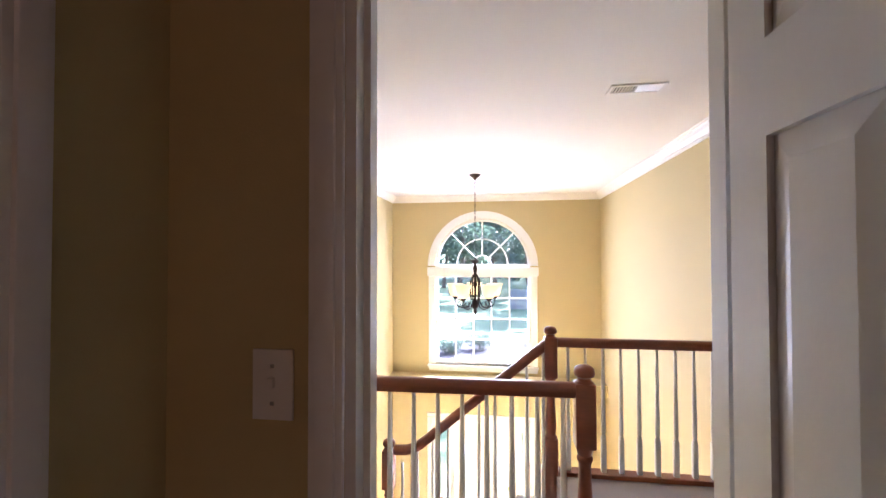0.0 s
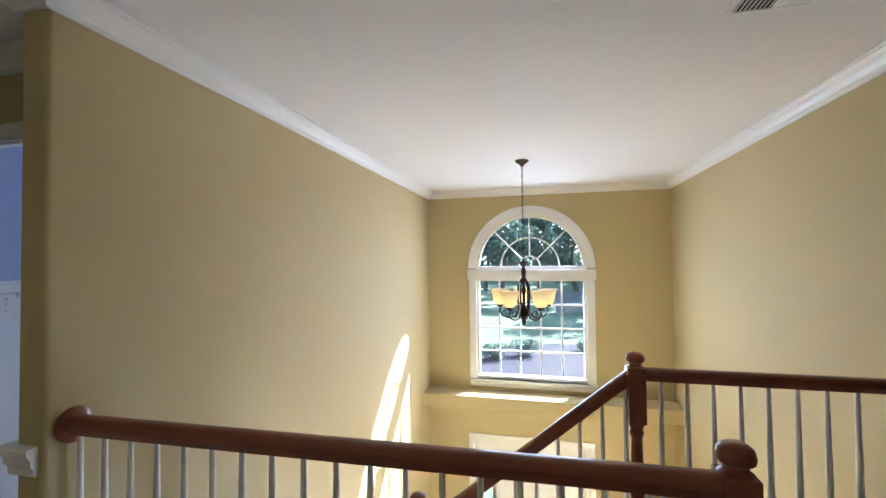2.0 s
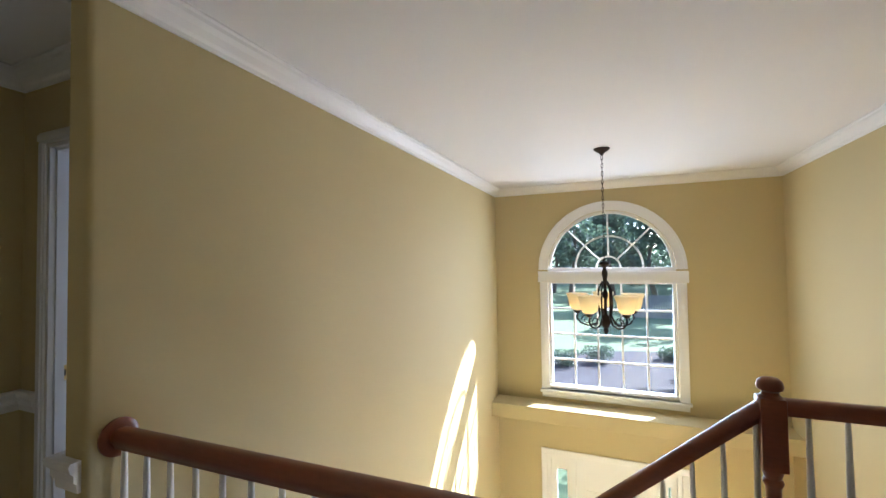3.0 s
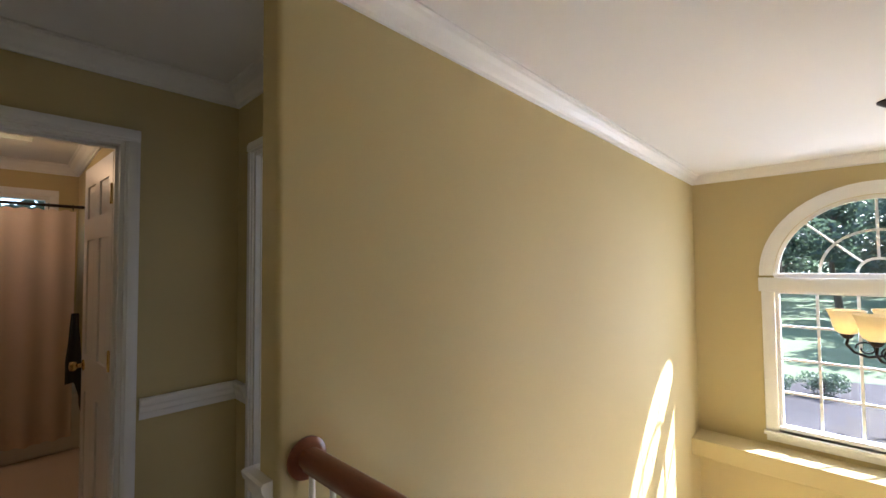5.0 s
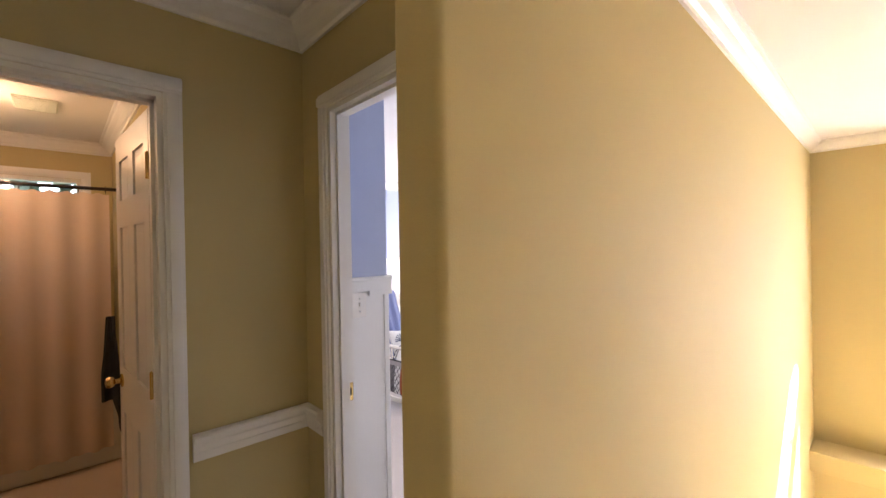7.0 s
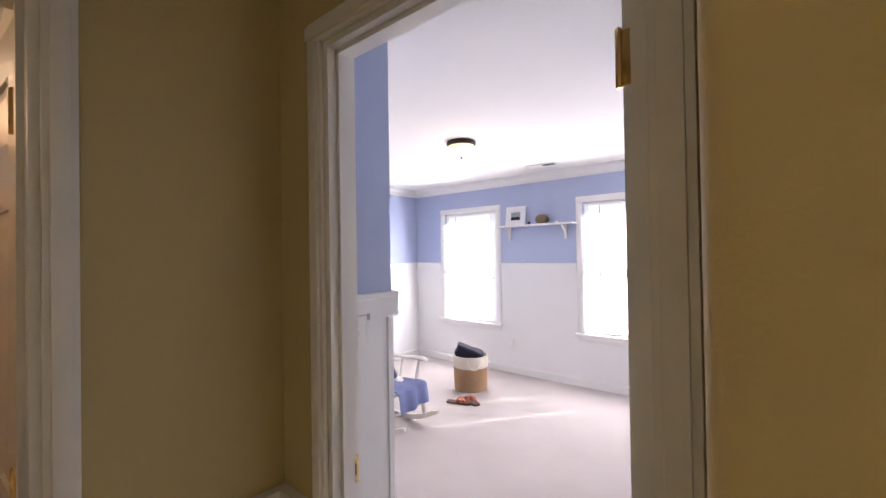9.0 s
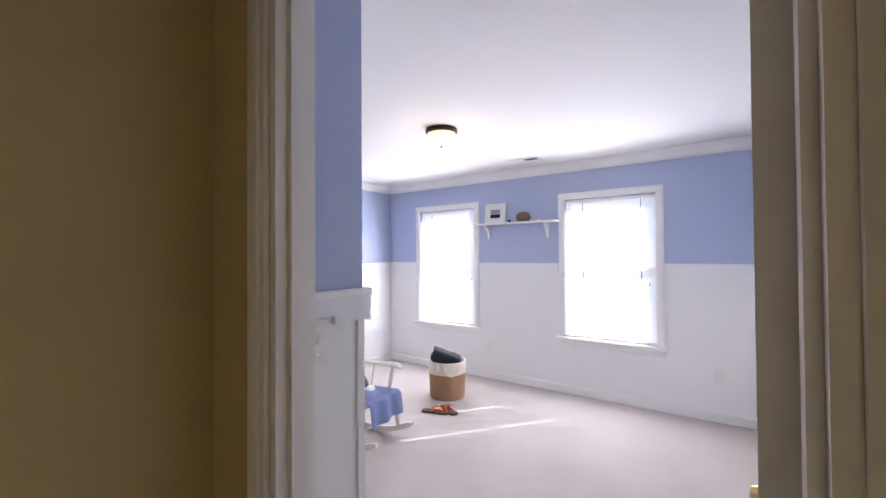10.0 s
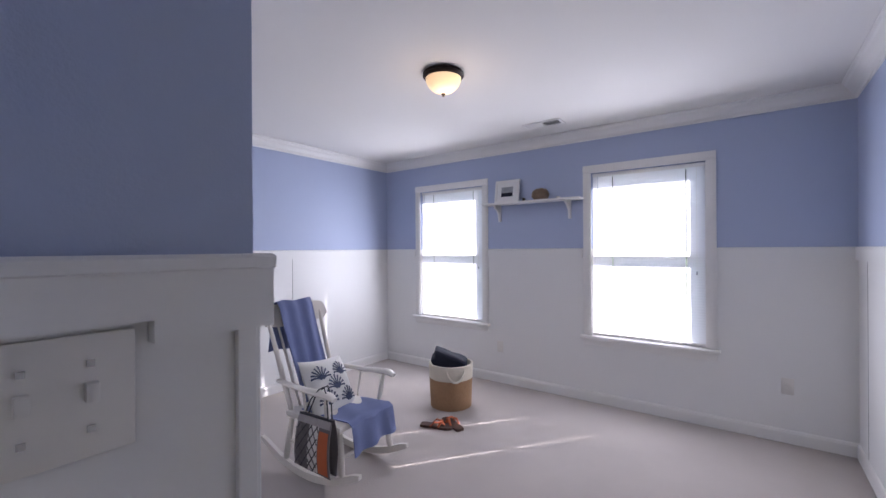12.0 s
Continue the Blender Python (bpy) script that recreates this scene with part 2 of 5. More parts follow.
def casing(name, axis, at, out, u0, u1, top, sill=0.0, width=0.057, bottom=False, mat=None):
    """Flat moulded casing round an opening on one wall face; out is +1 or -1."""
    root = tagged(new(name), "white painted moulded casing round the opening", "casing", kind="structure")

    def piece(nm, a, b, c, d, horizontal):
        bm = bmesh.new()
        for o, s in ((0.012, 0.0), (0.019, 0.012 if not horizontal else 0.012)):
            lo, hi = sorted((at, at + out * o))
            aa, bb, cc, dd = (a + s, b - s, c, d) if not horizontal else (a, b, c + s, d - s)
            box(bm, *((lo, hi, aa, bb) if axis == "x" else (aa, bb, lo, hi)), cc, dd, 0.002)
        part(nm, bm, mat or WHITE, root)
    piece("side_casing", u0 - width, u0, sill, top, False)
    piece("side_casing", u1, u1 + width, sill, top, False)
    piece("head_casing", u0 - width, u1 + width, top, top + width, True)
    if bottom:
        piece("apron", u0 - width, u1 + width, sill - width, sill, True)
    return root


def jamb(name, axis, a0, a1, u0, u1, top):
    """Lining of a doorway through the wall, with its stops."""
    root = tagged(new(name), "white painted door jamb lining the doorway", "door frame", kind="structure")
    lo, hi = sorted((a0, a1))
    mid = (lo + hi) / 2
    f = 0.018
    for nm, p, q, c, d in (("side_jamb", u0, u0 + f, 0.002, top), ("side_jamb", u1 - f, u1, 0.002, top), ("head_jamb", u0 + f, u1 - f, top - f, top)):
        bm = bmesh.new()
        box(bm, *((lo, hi, p, q) if axis == "x" else (p, q, lo, hi)), c, d)
        s = 0.012
        if nm == "head_jamb":
            box(bm, *((mid - 0.018, mid + 0.018, p, q) if axis == "x" else (p, q, mid - 0.018, mid + 0.018)), c - s, c)
        else:
            pp, qq = (q, q + s) if p == u0 else (p - s, p)
            box(bm, *((mid - 0.018, mid + 0.018, pp, qq) if axis == "x" else (pp, qq, mid - 0.018, mid + 0.018)), c, d - f)
        part(nm, bm, WHITE, root, smooth=False)
    return root


def panel_door(name, w, h, m, label, knob=True, hinges=True):
    """Six-panel door, hinge edge at x = 0, face along +x, thickness in y, base at z = 0."""
    root = thing(name, label, "door", m=m, kind="structure")
    t, st = 0.035, 0.08
    rows = ((0.20, 0.78), (0.98, 1.62), (1.74, h - 0.11))
    cols = ((st, w / 2 - 0.05), (w / 2 + 0.05, w - st))
    holes = [(a, b, c, d) for a, b in cols for c, d in rows]
    part("door_frame", slab("y", -t / 2, t, 0, w, 0.0, h, holes), WHITE, root, smooth=False)
    for a, b, c, d in holes:
        bm = bmesh.new()
        box(bm, a, b, -0.008, 0.008, c, d)
        for s in (1, -1):
            vs = [bm.verts.new(v) for v in ((a, s * 0.0085, c), (b, s * 0.0085, c), (b, s * 0.0085, d), (a, s * 0.0085, d))]
            i = 0.035
            vt = [bm.verts.new(v) for v in ((a + i, s * 0.015, c + i), (b - i, s * 0.015, c + i), (b - i, s * 0.015, d - i), (a + i, s * 0.015, d - i))]
            bm.faces.new(vt)
            for k in range(4):
                bm.faces.new((vs[k], vs[(k + 1) % 4], vt[(k + 1) % 4], vt[k]))
        part("panel", bm, WHITE, root, smooth=False)
    if knob:
        for s in (1, -1):
            mm = Matrix.Translation((w - 0.065, 0, 0.92)) @ pose(0, 0, 0, -90 * s)
            part("door_knob", lathe(bmesh.new(), ((0.03, 0.018), (0.03, 0.023), (0.012, 0.028), (0.011, 0.045), (0.022, 0.052), (0.027, 0.065), (0.022, 0.078), (0.0, 0.083)), m=mm), BRASS, root, "polished brass knob")
    if hinges:
        for z in (0.22, 1.02, 1.82):
            bm = bmesh.new()
            box(bm, -0.006, 0.001, -0.014, 0.018, z - 0.045, z + 0.045, 0.001)
            lathe(bm, ((0.006, -0.048), (0.006, 0.048), (0.002, 0.053)), (-0.004, 0.022, z), 8)
            part("hinge", bm, BRASS, root, "brass butt hinge")
    return root


def switch_plate(axis, at, out, u, z, gangs=1, kind="switch", label="white plastic light switch plate on the wall"):
    root = thing("light_switch" if kind == "switch" else "wall_outlet", label, kind)
    w = 0.07 + 0.046 * (gangs - 1)

    def b(a, c, o0, o1, d, e, bev=0.0):
        lo, hi = sorted((at + out * o0, at + out * o1))
        return cbox(*((lo, hi, a, c) if axis == "x" else (a, c, lo, hi)), d, e, bev)
    part("plate", b(u - w / 2, u + w / 2, 0.001, 0.007, z - 0.057, z + 0.057, 0.002), PLASTIC, root)
    for g in range(gangs):
        c = u + (g - (gangs - 1) / 2) * 0.046
        if kind == "switch":
            part("toggle", b(c - 0.005, c + 0.005, 0.0075, 0.017, z - 0.004, z + 0.013, 0.001), PLASTIC, root)
            for dz in (-0.03, 0.03):
                part("screw", b(c - 0.003, c + 0.003, 0.0072, 0.0085, z + dz - 0.003, z + dz + 0.003), CHROME, root)
        else:
            for dz in (-0.02, 0.02):
                part("socket", b(c - 0.016, c + 0.016, 0.0072, 0.0085, z + dz - 0.014, z + dz + 0.014, 0.0005), PLASTIC, root)
    return root


# ---- structure: foyer ----
FX, LOW = 3.24, -3.08     # foyer's far side wall, lower floor
AX, AZ, AR = 1.445, 1.33, 0.745   # arch window centre, springing, opening radius
W0, W1, WS = AX - AR, AX + AR, -0.21
DX0, DX1, DTOP = 0.64, 2.19, -1.07

bm = slab("y", 0.0, 0.14, -0.13, FX + 0.13, LOW, AZ, [(W0, W1, WS, AZ), (DX0, DX1, LOW, DTOP)])
box(bm, -0.13, W0, 0, 0.14, AZ, 2.6)
box(bm, W1, FX + 0.13, 0, 0.14, AZ, 2.6)
NSEG = 40
for k in range(NSEG):
    xa, xb = (AX - AR * math.cos(math.pi * q / NSEG) for q in (k, k + 1))
    za, zb = (AZ + AR * math.sin(math.pi * q / NSEG) for q in (k, k + 1))
    lo = [bm.verts.new(v) for v in ((xa, 0, za), (xb, 0, zb), (xb, 0, 2.6), (xa, 0, 2.6))]
    hi = [bm.verts.new(v) for v in ((xa, 0.14, za), (xb, 0.14, zb), (xb, 0.14, 2.6), (xa, 0.14, 2.6))]
    bm.faces.new(lo)
    bm.faces.new(hi[::-1])
    bm.faces.new((lo[0], lo[1], hi[1], hi[0]))
setting("wall_foyer_front", bm, YELLOW, "ochre painted front wall with an arched window")
STUB = -4.817
bm = box(bmesh.new(), -0.065, 0.0, STUB, 0.0, LOW, 2.6)
es = [e for e in bm.edges if abs(e.verts[0].co.y - STUB) < 1e-4 and abs(e.verts[1].co.y - STUB) < 1e-4 and abs(e.verts[0].co.z - e.verts[1].co.z) > 1 and e.verts[0].co.x > -0.01]
bmesh.ops.bevel(bm, geom=es, offset=0.018, segments=5, affect="EDGES", profile=0.5)
setting("wall_foyer_left", bm, YELLOW, "ochre painted side wall of the stair hall", smooth=True)
bm = box(bmesh.new(), -0.13, -0.065, STUB, -4.49, LOW, 2.6)
es = [e for e in bm.edges if all(abs(v.co.y - STUB) < 1e-4 and v.co.x < -0.11 for v in e.verts)]
bmesh.ops.bevel(bm, geom=es, offset=0.03, segments=8, affect="EDGES", profile=0.5)
setting("wall_hall_stub", bm, YELLOW, "ochre painted end of the hall wall", smooth=True)
REND = -3.73
# Hidden opening lets light from the added side room reach the foyer.
setting("wall_foyer_right", slab("x", FX, 0.07, REND, 0.0, LOW, 2.6, [(-3.4, -1.55, LOW, -1.1)]), YELLOW, "ochre painted side wall beside the stairs")
setting("wall_foyer_under_hall", cbox(0, 5.2, -4.85, -4.76, LOW, -0.26), YELLOW, "ochre painted wall under the hall")
setting("wall_under_landing_east", cbox(5.14, 5.2, -4.76, -3.66, LOW, -0.26), YELLOW, "ochre painted wall under the landing")
setting("wall_under_landing_north", cbox(FX + 0.07, 6.26, -3.66, -3.57, LOW, -0.26), YELLOW, "ochre painted wall under the landing")
setting("floor_under_landing", cbox(FX + 0.2, 5.2, -4.9, -3.57, LOW - 0.1, LOW), CARPET, "beige carpet under the landing", "floor")
# unseen room added beside the foyer, its front window passing fill light in
setting("wall_fill_room_north", slab("y", -0.2, 0.12, FX + 0.07, 6.26, LOW, -0.26, [(4.0, 5.6, -2.5, -0.9)]), CEIL, "white wall with a window in the unseen added fill room")
setting("wall_fill_room_east", cbox(6.2, 6.26, -3.57, -0.2, LOW, -0.26), CEIL, "white wall of the unseen added fill room")
setting("floor_fill_room", cbox(FX + 0.2, 6.26, -3.57, -0.08, LOW - 0.1, LOW), CARPET, "beige carpeted floor of the unseen added fill room", "floor")
setting("ceiling_fill_room", cbox(FX + 0.07, 6.26, -3.57, -0.08, -0.26, -0.205), CEIL, "white ceiling of the unseen added fill room", "ceiling")
setting("foyer_floor", cbox(-0.2, FX + 0.2, -4.9, 0.2, LOW - 0.1, LOW), wood("oak_floorboards", (0.24, 0.13, 0.06), (0.46, 0.28, 0.15)), "brown wooden foyer floor", "floor")
bm = box(bmesh.new(), -0.131, 7.7, -9.62, 0.16, CEIL_Z, CEIL_Z + 0.1)
box(bm, -4.5, -0.131, -9.62, -0.42, CEIL_Z, CEIL_Z + 0.1)
setting("ceiling", bm, CEIL, "white painted flat ceiling", "ceiling")
setting("ledge_foyer", cbox(0.0, FX, -0.352, 0.0, -0.55, -0.375, 0.006), YELLOW, "ochre painted plant ledge under the arched window", "ledge")
# upper floors
CF = CARPET
setting("floor_hall", cbox(-1.27, 6.2, -5.86, -4.66, -0.26, 0.0), CF, "beige carpeted upstairs hall floor", "floor")
setting("floor_landing", cbox(2.10, 6.2, -4.66, -3.56, -0.26, 0.0), CF, "beige carpeted stair landing floor", "floor")
setting("floor_hall_west", cbox(-1.27, 0.0, -4.66, -4.42, -0.26, 0.0), CF, "beige carpeted hall floor", "floor")
setting("trim_landing_fascia", cbox(2.06, FX, -3.558, -3.54, -0.30, -0.002), WHITE, "white painted fascia of the landing", "trim")
setting("trim_hall_fascia", cbox(0.001, 2.06, -4.658, -4.64, -0.30, -0.002), WHITE, "white painted fascia of the hall floor", "trim")
# hall walls
BX, BY = -1.21, -4.485     # bath door wall, bedroom door wall
HB = -5.79                 # hall back wall
BO = (-5.67, -4.988, 0, 2.06)
DO = (-0.995, -0.230, 0, 2.06)
SO = (1.486, 2.098, 0, 2.03)
setting("wall_hall_west", slab("x", BX, -0.06, HB - 0.1, BY + 0.06, 0, 2.6, [BO]), YELLOW, "ochre painted hall wall with the bathroom doorway")
setting("wall_hall_north", slab("y", BY, 0.0425, BX, -0.13, 0, 2.6, [DO]), YELLOW, "ochre painted hall wall with the bedroom doorway")
setting("wall_hall_south", slab("y", HB, -0.06, BX, 6.2, 0, 2.6, [SO]), YELLOW, "ochre painted hall wall with a doorway")
setting("wall_hall_east", cbox(6.14, 6.2, HB, REND, 0, 2.6), YELLOW, "ochre painted end wall of the hall")
EO = (3.53, 4.29, 0, 2.03)
setting("wall_landing_north", slab("y", REND, 0.07, FX + 0.07, 6.2, 0, 2.6, [EO]), YELLOW, "ochre painted wall with a doorway to a bedroom")
crown((0, STUB), (0, 0), (1, 0), 1, -1)
crown((0, 0), (FX, 0), (0, -1))
crown((FX, 0), (FX, REND), (-1, 0), -1, 1)
crown((FX, REND), (6.14, REND), (0, -1), 1, -1)
crown((-0.13, STUB), (0, STUB), (0, -1), 1, 1)
crown((-0.13, BY), (-0.13, STUB), (-1, 0), -1, 1)
crown((BX, BY), (-0.13, BY), (0, -1))
crown((BX, HB), (BX, BY), (1, 0))
crown((BX, HB), (6.14, HB), (0, 1))
chair_rail((BX, BO[1] + 0.07), (BX, BY), (1, 0), 0, -1)
chair_rail((BX, BY), (DO[0] - 0.07, BY), (0, -1), -1, 0)
chair_rail((-0.13, STUB), (-0.02, STUB), (0, -1), 1, 0)
chair_rail((-0.13, BY), (-0.13, STUB), (-1, 0), -1, 1)
chair_rail((BX, HB), (SO[0] - 0.07, HB), (0, 1))
baseboard((BX, BO[1] + 0.07), (BX, BY), (1, 0))
baseboard((BX, HB), (SO[0] - 0.07, HB), (0, 1))
baseboard((SO[1] + 0.07, HB), (6.14, HB), (0, 1))
baseboard((FX + 0.07, REND), (EO[0] - 0.07, REND), (0, -1))
baseboard((0.0, -0.0), (FX, 0), (0, -1), LOW)
casing("casing_bath", "x", BX, 1, *BO[:2], 2.06)
casing("casing_bedroom", "y", BY, -1, *DO[:2], 2.06)
casing("casing_start_hall", "y", HB, 1, *SO[:2], 2.03)
casing("casing_start_room", "y", -5.90, -1, *SO[:2], 2.03)
casing("casing_east", "y", REND, -1, *EO[:2], 2.03)
jamb("jamb_bath", "x", BX, BX - 0.13, *BO[:2], 2.06)
jamb("jamb_bedroom", "y", BY, BY + 0.085, *DO[:2], 2.06)
jamb("jamb_start", "y", HB, -5.90, *SO[:2], 2.03)
jamb("jamb_east", "y", REND, REND + 0.13, *EO[:2], 2.03)

# ---- structure: bedroom ----
RX0, RX1, RY0, RY1 = -4.38, -0.13, -4.08, -0.58
WCAP = 1.375
WINS = [(-3.83, -2.975), (-1.84, -0.97)]
WZ0, WZ1 = 0.60, 2.05


def two_tone(name, axis, at, thick, u0, u1, holes=(), label="bedroom wall, blue above white wainscot"):
    setting(name, slab(axis, at, thick, u0, u1, WCAP, 2.6, [h for h in holes]), BLUE, label)
    low = slab(axis, at, thick, u0, u1, 0, WCAP, [(a, b, c, min(d, WCAP)) for a, b, c, d in holes if c < WCAP])
    setting(name + "_wainscot", low, PANEL, "white painted wainscot panelling on the bedroom wall")


two_tone("wall_bedroom_front", "y", RY1, 0.14, RX0 - 0.1, RX1 + 0.0, [(a, b, WZ0, WZ1) for a, b in WINS])
two_tone("wall_bedroom_right", "x", RX1, 0.064, BY + 0.085, RY1 - 0.001)
two_tone("wall_bedroom_left", "x", RX0, -0.1, RY0 - 0.1, RY1 - 0.001)
two_tone("wall_bedroom_back", "y", RY0, -0.06, RX0, -1.19 - 0.06)
two_tone("wall_bedroom_alcove", "x", -1.19, -0.06, BY + 0.085, RY0)
two_tone("wall_bedroom_door", "y", BY + 0.085, -0.0425, -1.25, RX1, [DO])
setting("floor_bedroom", cbox(RX0, RX1, BY + 0.06, RY1, -0.26, 0.0), CARPET, "beige wall-to-wall bedroom carpet", "floor")
YB = BY + 0.085
crown((RX0, RY1), (RX1, RY1), (0, -1))
crown((RX1, YB), (RX1, RY1), (-1, 0))
crown((RX0, RY0), (RX0, RY1), (1, 0))
crown((RX0, RY0), (-1.19, RY0), (0, 1), -1, 1)
crown((-1.19, YB), (-1.19, RY0), (1, 0), -1, 1)
crown((-1.19, YB), (RX1, YB), (0, 1))
baseboard((RX0, RY1), (RX1, RY1), (0, -1), 0, -1, -1)
baseboard((RX1, YB), (RX1, RY1), (-1, 0), 0, -1, -1)
baseboard((RX0, RY0), (RX0, RY1), (1, 0), 0, -1, -1)
baseboard((-1.19, YB), (-1.19, RY0), (1, 0), 0, -1, 1)
baseboard((RX0, RY0), (-1.19, RY0), (0, 1), 0, -1, 1)
CAPP = ((0.0, -0.085), (0.017, -0.085), (0.017, -0.014), (0.020, -0.012), (0.020, 0.0), (0.016, 0.004), (0.0, 0.004))


def cap(p0, p1, n, m0=-1, m1=-1):
    moulding("wainscot_cap", p0, p1, n, CAPP, WCAP, m0, m1, PANEL, "white painted cap rail on the wainscot")


edges = [RX0] + [v for w in WINS for v in (w[0] - 0.075, w[1] + 0.075)] + [RX1]
for a, b in zip(edges[::2], edges[1::2]):
    cap((a, RY1), (b, RY1), (0, -1), -1 if a == RX0 else 0, -1 if b == RX1 else 0)
cap((RX1, YB), (RX1, RY1), (-1, 0))
cap((RX0, RY0), (RX0, RY1), (1, 0))
cap((RX0, RY0), (-1.19, RY0), (0, 1), -1, 1)
NOTCH = ((0.0, -0.062),) + ((0.017, -0.062),) + CAPP[2:]
moulding("wainscot_cap", (-1.19, YB), (-1.19, -4.192), (1, 0), NOTCH, WCAP, -1, 0, PANEL, "white painted cap rail notched over the switch")
cap((-1.19, -4.192), (-1.19, RY0), (1, 0), 0, 1)


def batten(axis, at, out, u, z0=0.095, z1=1.29, w=0.045):
    lo, hi = sorted((at, at + out * 0.009))
    setting("wainscot_batten", cbox(*((lo, hi, u - w / 2, u + w / 2) if axis == "x" else (u - w / 2, u + w / 2, lo, hi)), z0, z1, 0.0015), PANEL, "white painted wainscot batten", "trim")


# Grey strips paint the shadow of open panel seams; nothing is recessed.
SEAM_SHADE = material("painted_seam_shade", (0.30, 0.29, 0.29), 0.8, vary=0.2, scale=20)


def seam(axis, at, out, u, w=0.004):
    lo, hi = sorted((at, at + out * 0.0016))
    setting("seam_shade_strip", cbox(*((lo, hi, u - w / 2, u + w / 2) if axis == "x" else (u - w / 2, u + w / 2, lo, hi)), 0.096, 1.288), SEAM_SHADE, "thin grey strip painted for the shaded seam between wainscot panels", "trim")


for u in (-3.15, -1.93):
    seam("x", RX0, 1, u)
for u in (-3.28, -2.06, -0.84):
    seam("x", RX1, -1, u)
batten("x", -1.19, 1, RY0 - 0.012, w=0.024)
batten("y", RY0, 1, -1.202, w=0.024)

# ---- structure: bathroom, start room, east room ----
setting("wall_bath_east", slab("x", BX - 0.07, -0.06, -7.0, -4.9, 0, 2.6, [BO]), YELLOW, "ochre painted bathroom wall")
setting("wall_bath_north", cbox(-4.1, BX - 0.13, -4.90, -4.84, 0, 2.6), YELLOW, "ochre painted bathroom wall")
setting("wall_bath_south", cbox(-4.1, BX - 0.13, -7.06, -7.0, 0, 2.6), YELLOW, "ochre painted bathroom wall")
BW = (-6.0, -5.10, 1.45, 2.13)
setting("wall_bath_west", slab("x", -4.1, -0.12, -7.06, -4.84, 0, 2.6, [BW]), YELLOW, "ochre painted bathroom wall with a high window")
setting("floor_bath", cbox(-4.1, BX - 0.06, -7.06, -4.84, -0.2, 0.002), TILE, "tan vinyl bathroom floor", "floor")
crown((-4.1, -7.0), (-4.1, -4.9), (1, 0))
crown((-4.1, -4.9), (BX - 0.13, -4.9), (0, -1))
casing("casing_bath_window", "x", -4.1, 1, BW[0], BW[1], BW[3], BW[2], 0.06, True)
SRX = 1.17
setting("wall_start_north", slab("y", -5.90, 0.06, SRX - 0.06, 4.0, 0, 2.6, [SO]), YELLOW, "ochre painted bedroom wall in shade")
setting("wall_start_west", slab("x", SRX, -0.06, -9.5, -5.90, 0, 2.6, [(-6.87, -6.15, 0, 2.03)]), YELLOW, "ochre painted bedroom wall in shade")
setting("wall_start_closet", cbox(0.4, 0.46, -9.5, -5.90, 0, 2.6), YELLOW, "ochre painted closet back wall")
setting("wall_start_east", cbox(4.0, 4.06, -9.5, -5.87, 0, 2.6), YELLOW, "ochre painted bedroom wall")
# Back window opening added out of view, so the fill lamp has a place.
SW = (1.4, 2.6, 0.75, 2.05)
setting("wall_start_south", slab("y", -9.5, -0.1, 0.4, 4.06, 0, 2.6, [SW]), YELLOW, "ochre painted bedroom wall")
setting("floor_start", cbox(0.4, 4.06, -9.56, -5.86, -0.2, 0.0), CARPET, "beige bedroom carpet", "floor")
casing("casing_start_fill_window", "y", -9.5, 1, *SW[:2], SW[3], SW[2], 0.06, True)
sw = thing("fill_window_start_room", "unseen white window with an amber sheet, added for fill light", "window", kind="structure")
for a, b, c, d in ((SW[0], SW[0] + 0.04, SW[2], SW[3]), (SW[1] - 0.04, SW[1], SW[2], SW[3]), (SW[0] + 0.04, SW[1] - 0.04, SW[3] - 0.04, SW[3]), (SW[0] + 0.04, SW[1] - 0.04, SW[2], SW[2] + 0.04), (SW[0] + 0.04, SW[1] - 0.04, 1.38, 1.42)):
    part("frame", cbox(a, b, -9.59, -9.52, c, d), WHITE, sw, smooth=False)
# Amber sheet added to dim and warm the daylight from this window.
part("fill_filter_sheet", cbox(SW[0] + 0.001, SW[1] - 0.001, -9.515, -9.511, SW[2] + 0.001, SW[3] - 0.001), translucent("amber_fill_filter", (0.42, 0.27, 0.13), (0.5, 0.26, 0.09), 0.3), sw, "amber sheet added to tint the fill light", smooth=False)
casing("casing_closet", "x", SRX, 1, -6.87, -6.15, 2.03)
jamb("jamb_closet", "x", SRX, SRX - 0.06, -6.87, -6.15, 2.03)
setting("wall_east_room_north", slab("y", -0.3, 0.12, FX + 0.07, 7.66, 0, 2.6, [(5.95, 6.95, 0.6, 2.05)]), GREY, "grey painted bedroom wall with a window")
setting("wall_east_room_back", slab("y", REND + 0.07, 0.06, FX + 0.07, 7.66, 0, 2.6, [EO]), GREY, "grey painted bedroom wall")
setting("wall_east_room_side", cbox(7.6, 7.66, REND + 0.07, -0.3, 0, 2.6), GREY, "grey painted bedroom wall")
setting("wall_east_room_left", cbox(FX + 0.07, FX + 0.13, REND + 0.13, -0.3, 0, 2.6), GREY, "grey painted bedroom wall")
setting("floor_east_room", cbox(FX + 0.07, 7.66, -3.56, -0.18, -0.2, 0.0), CARPET, "beige bedroom carpet", "floor")

# ---- doors ----
panel_door("door_start", 0.575, 2.01, Matrix.Translation((2.07, -5.905, 0.006)) @ pose(0, 0, 0, 0, 0, -90), "white six-panel door standing open into the room")
panel_door("door_bath", 0.64, 2.03, Matrix.Translation((-1.35, -4.995, 0.006)) @ pose(0, 0, 0, 0, 0, 183.5), "white six-panel bathroom door standing open")
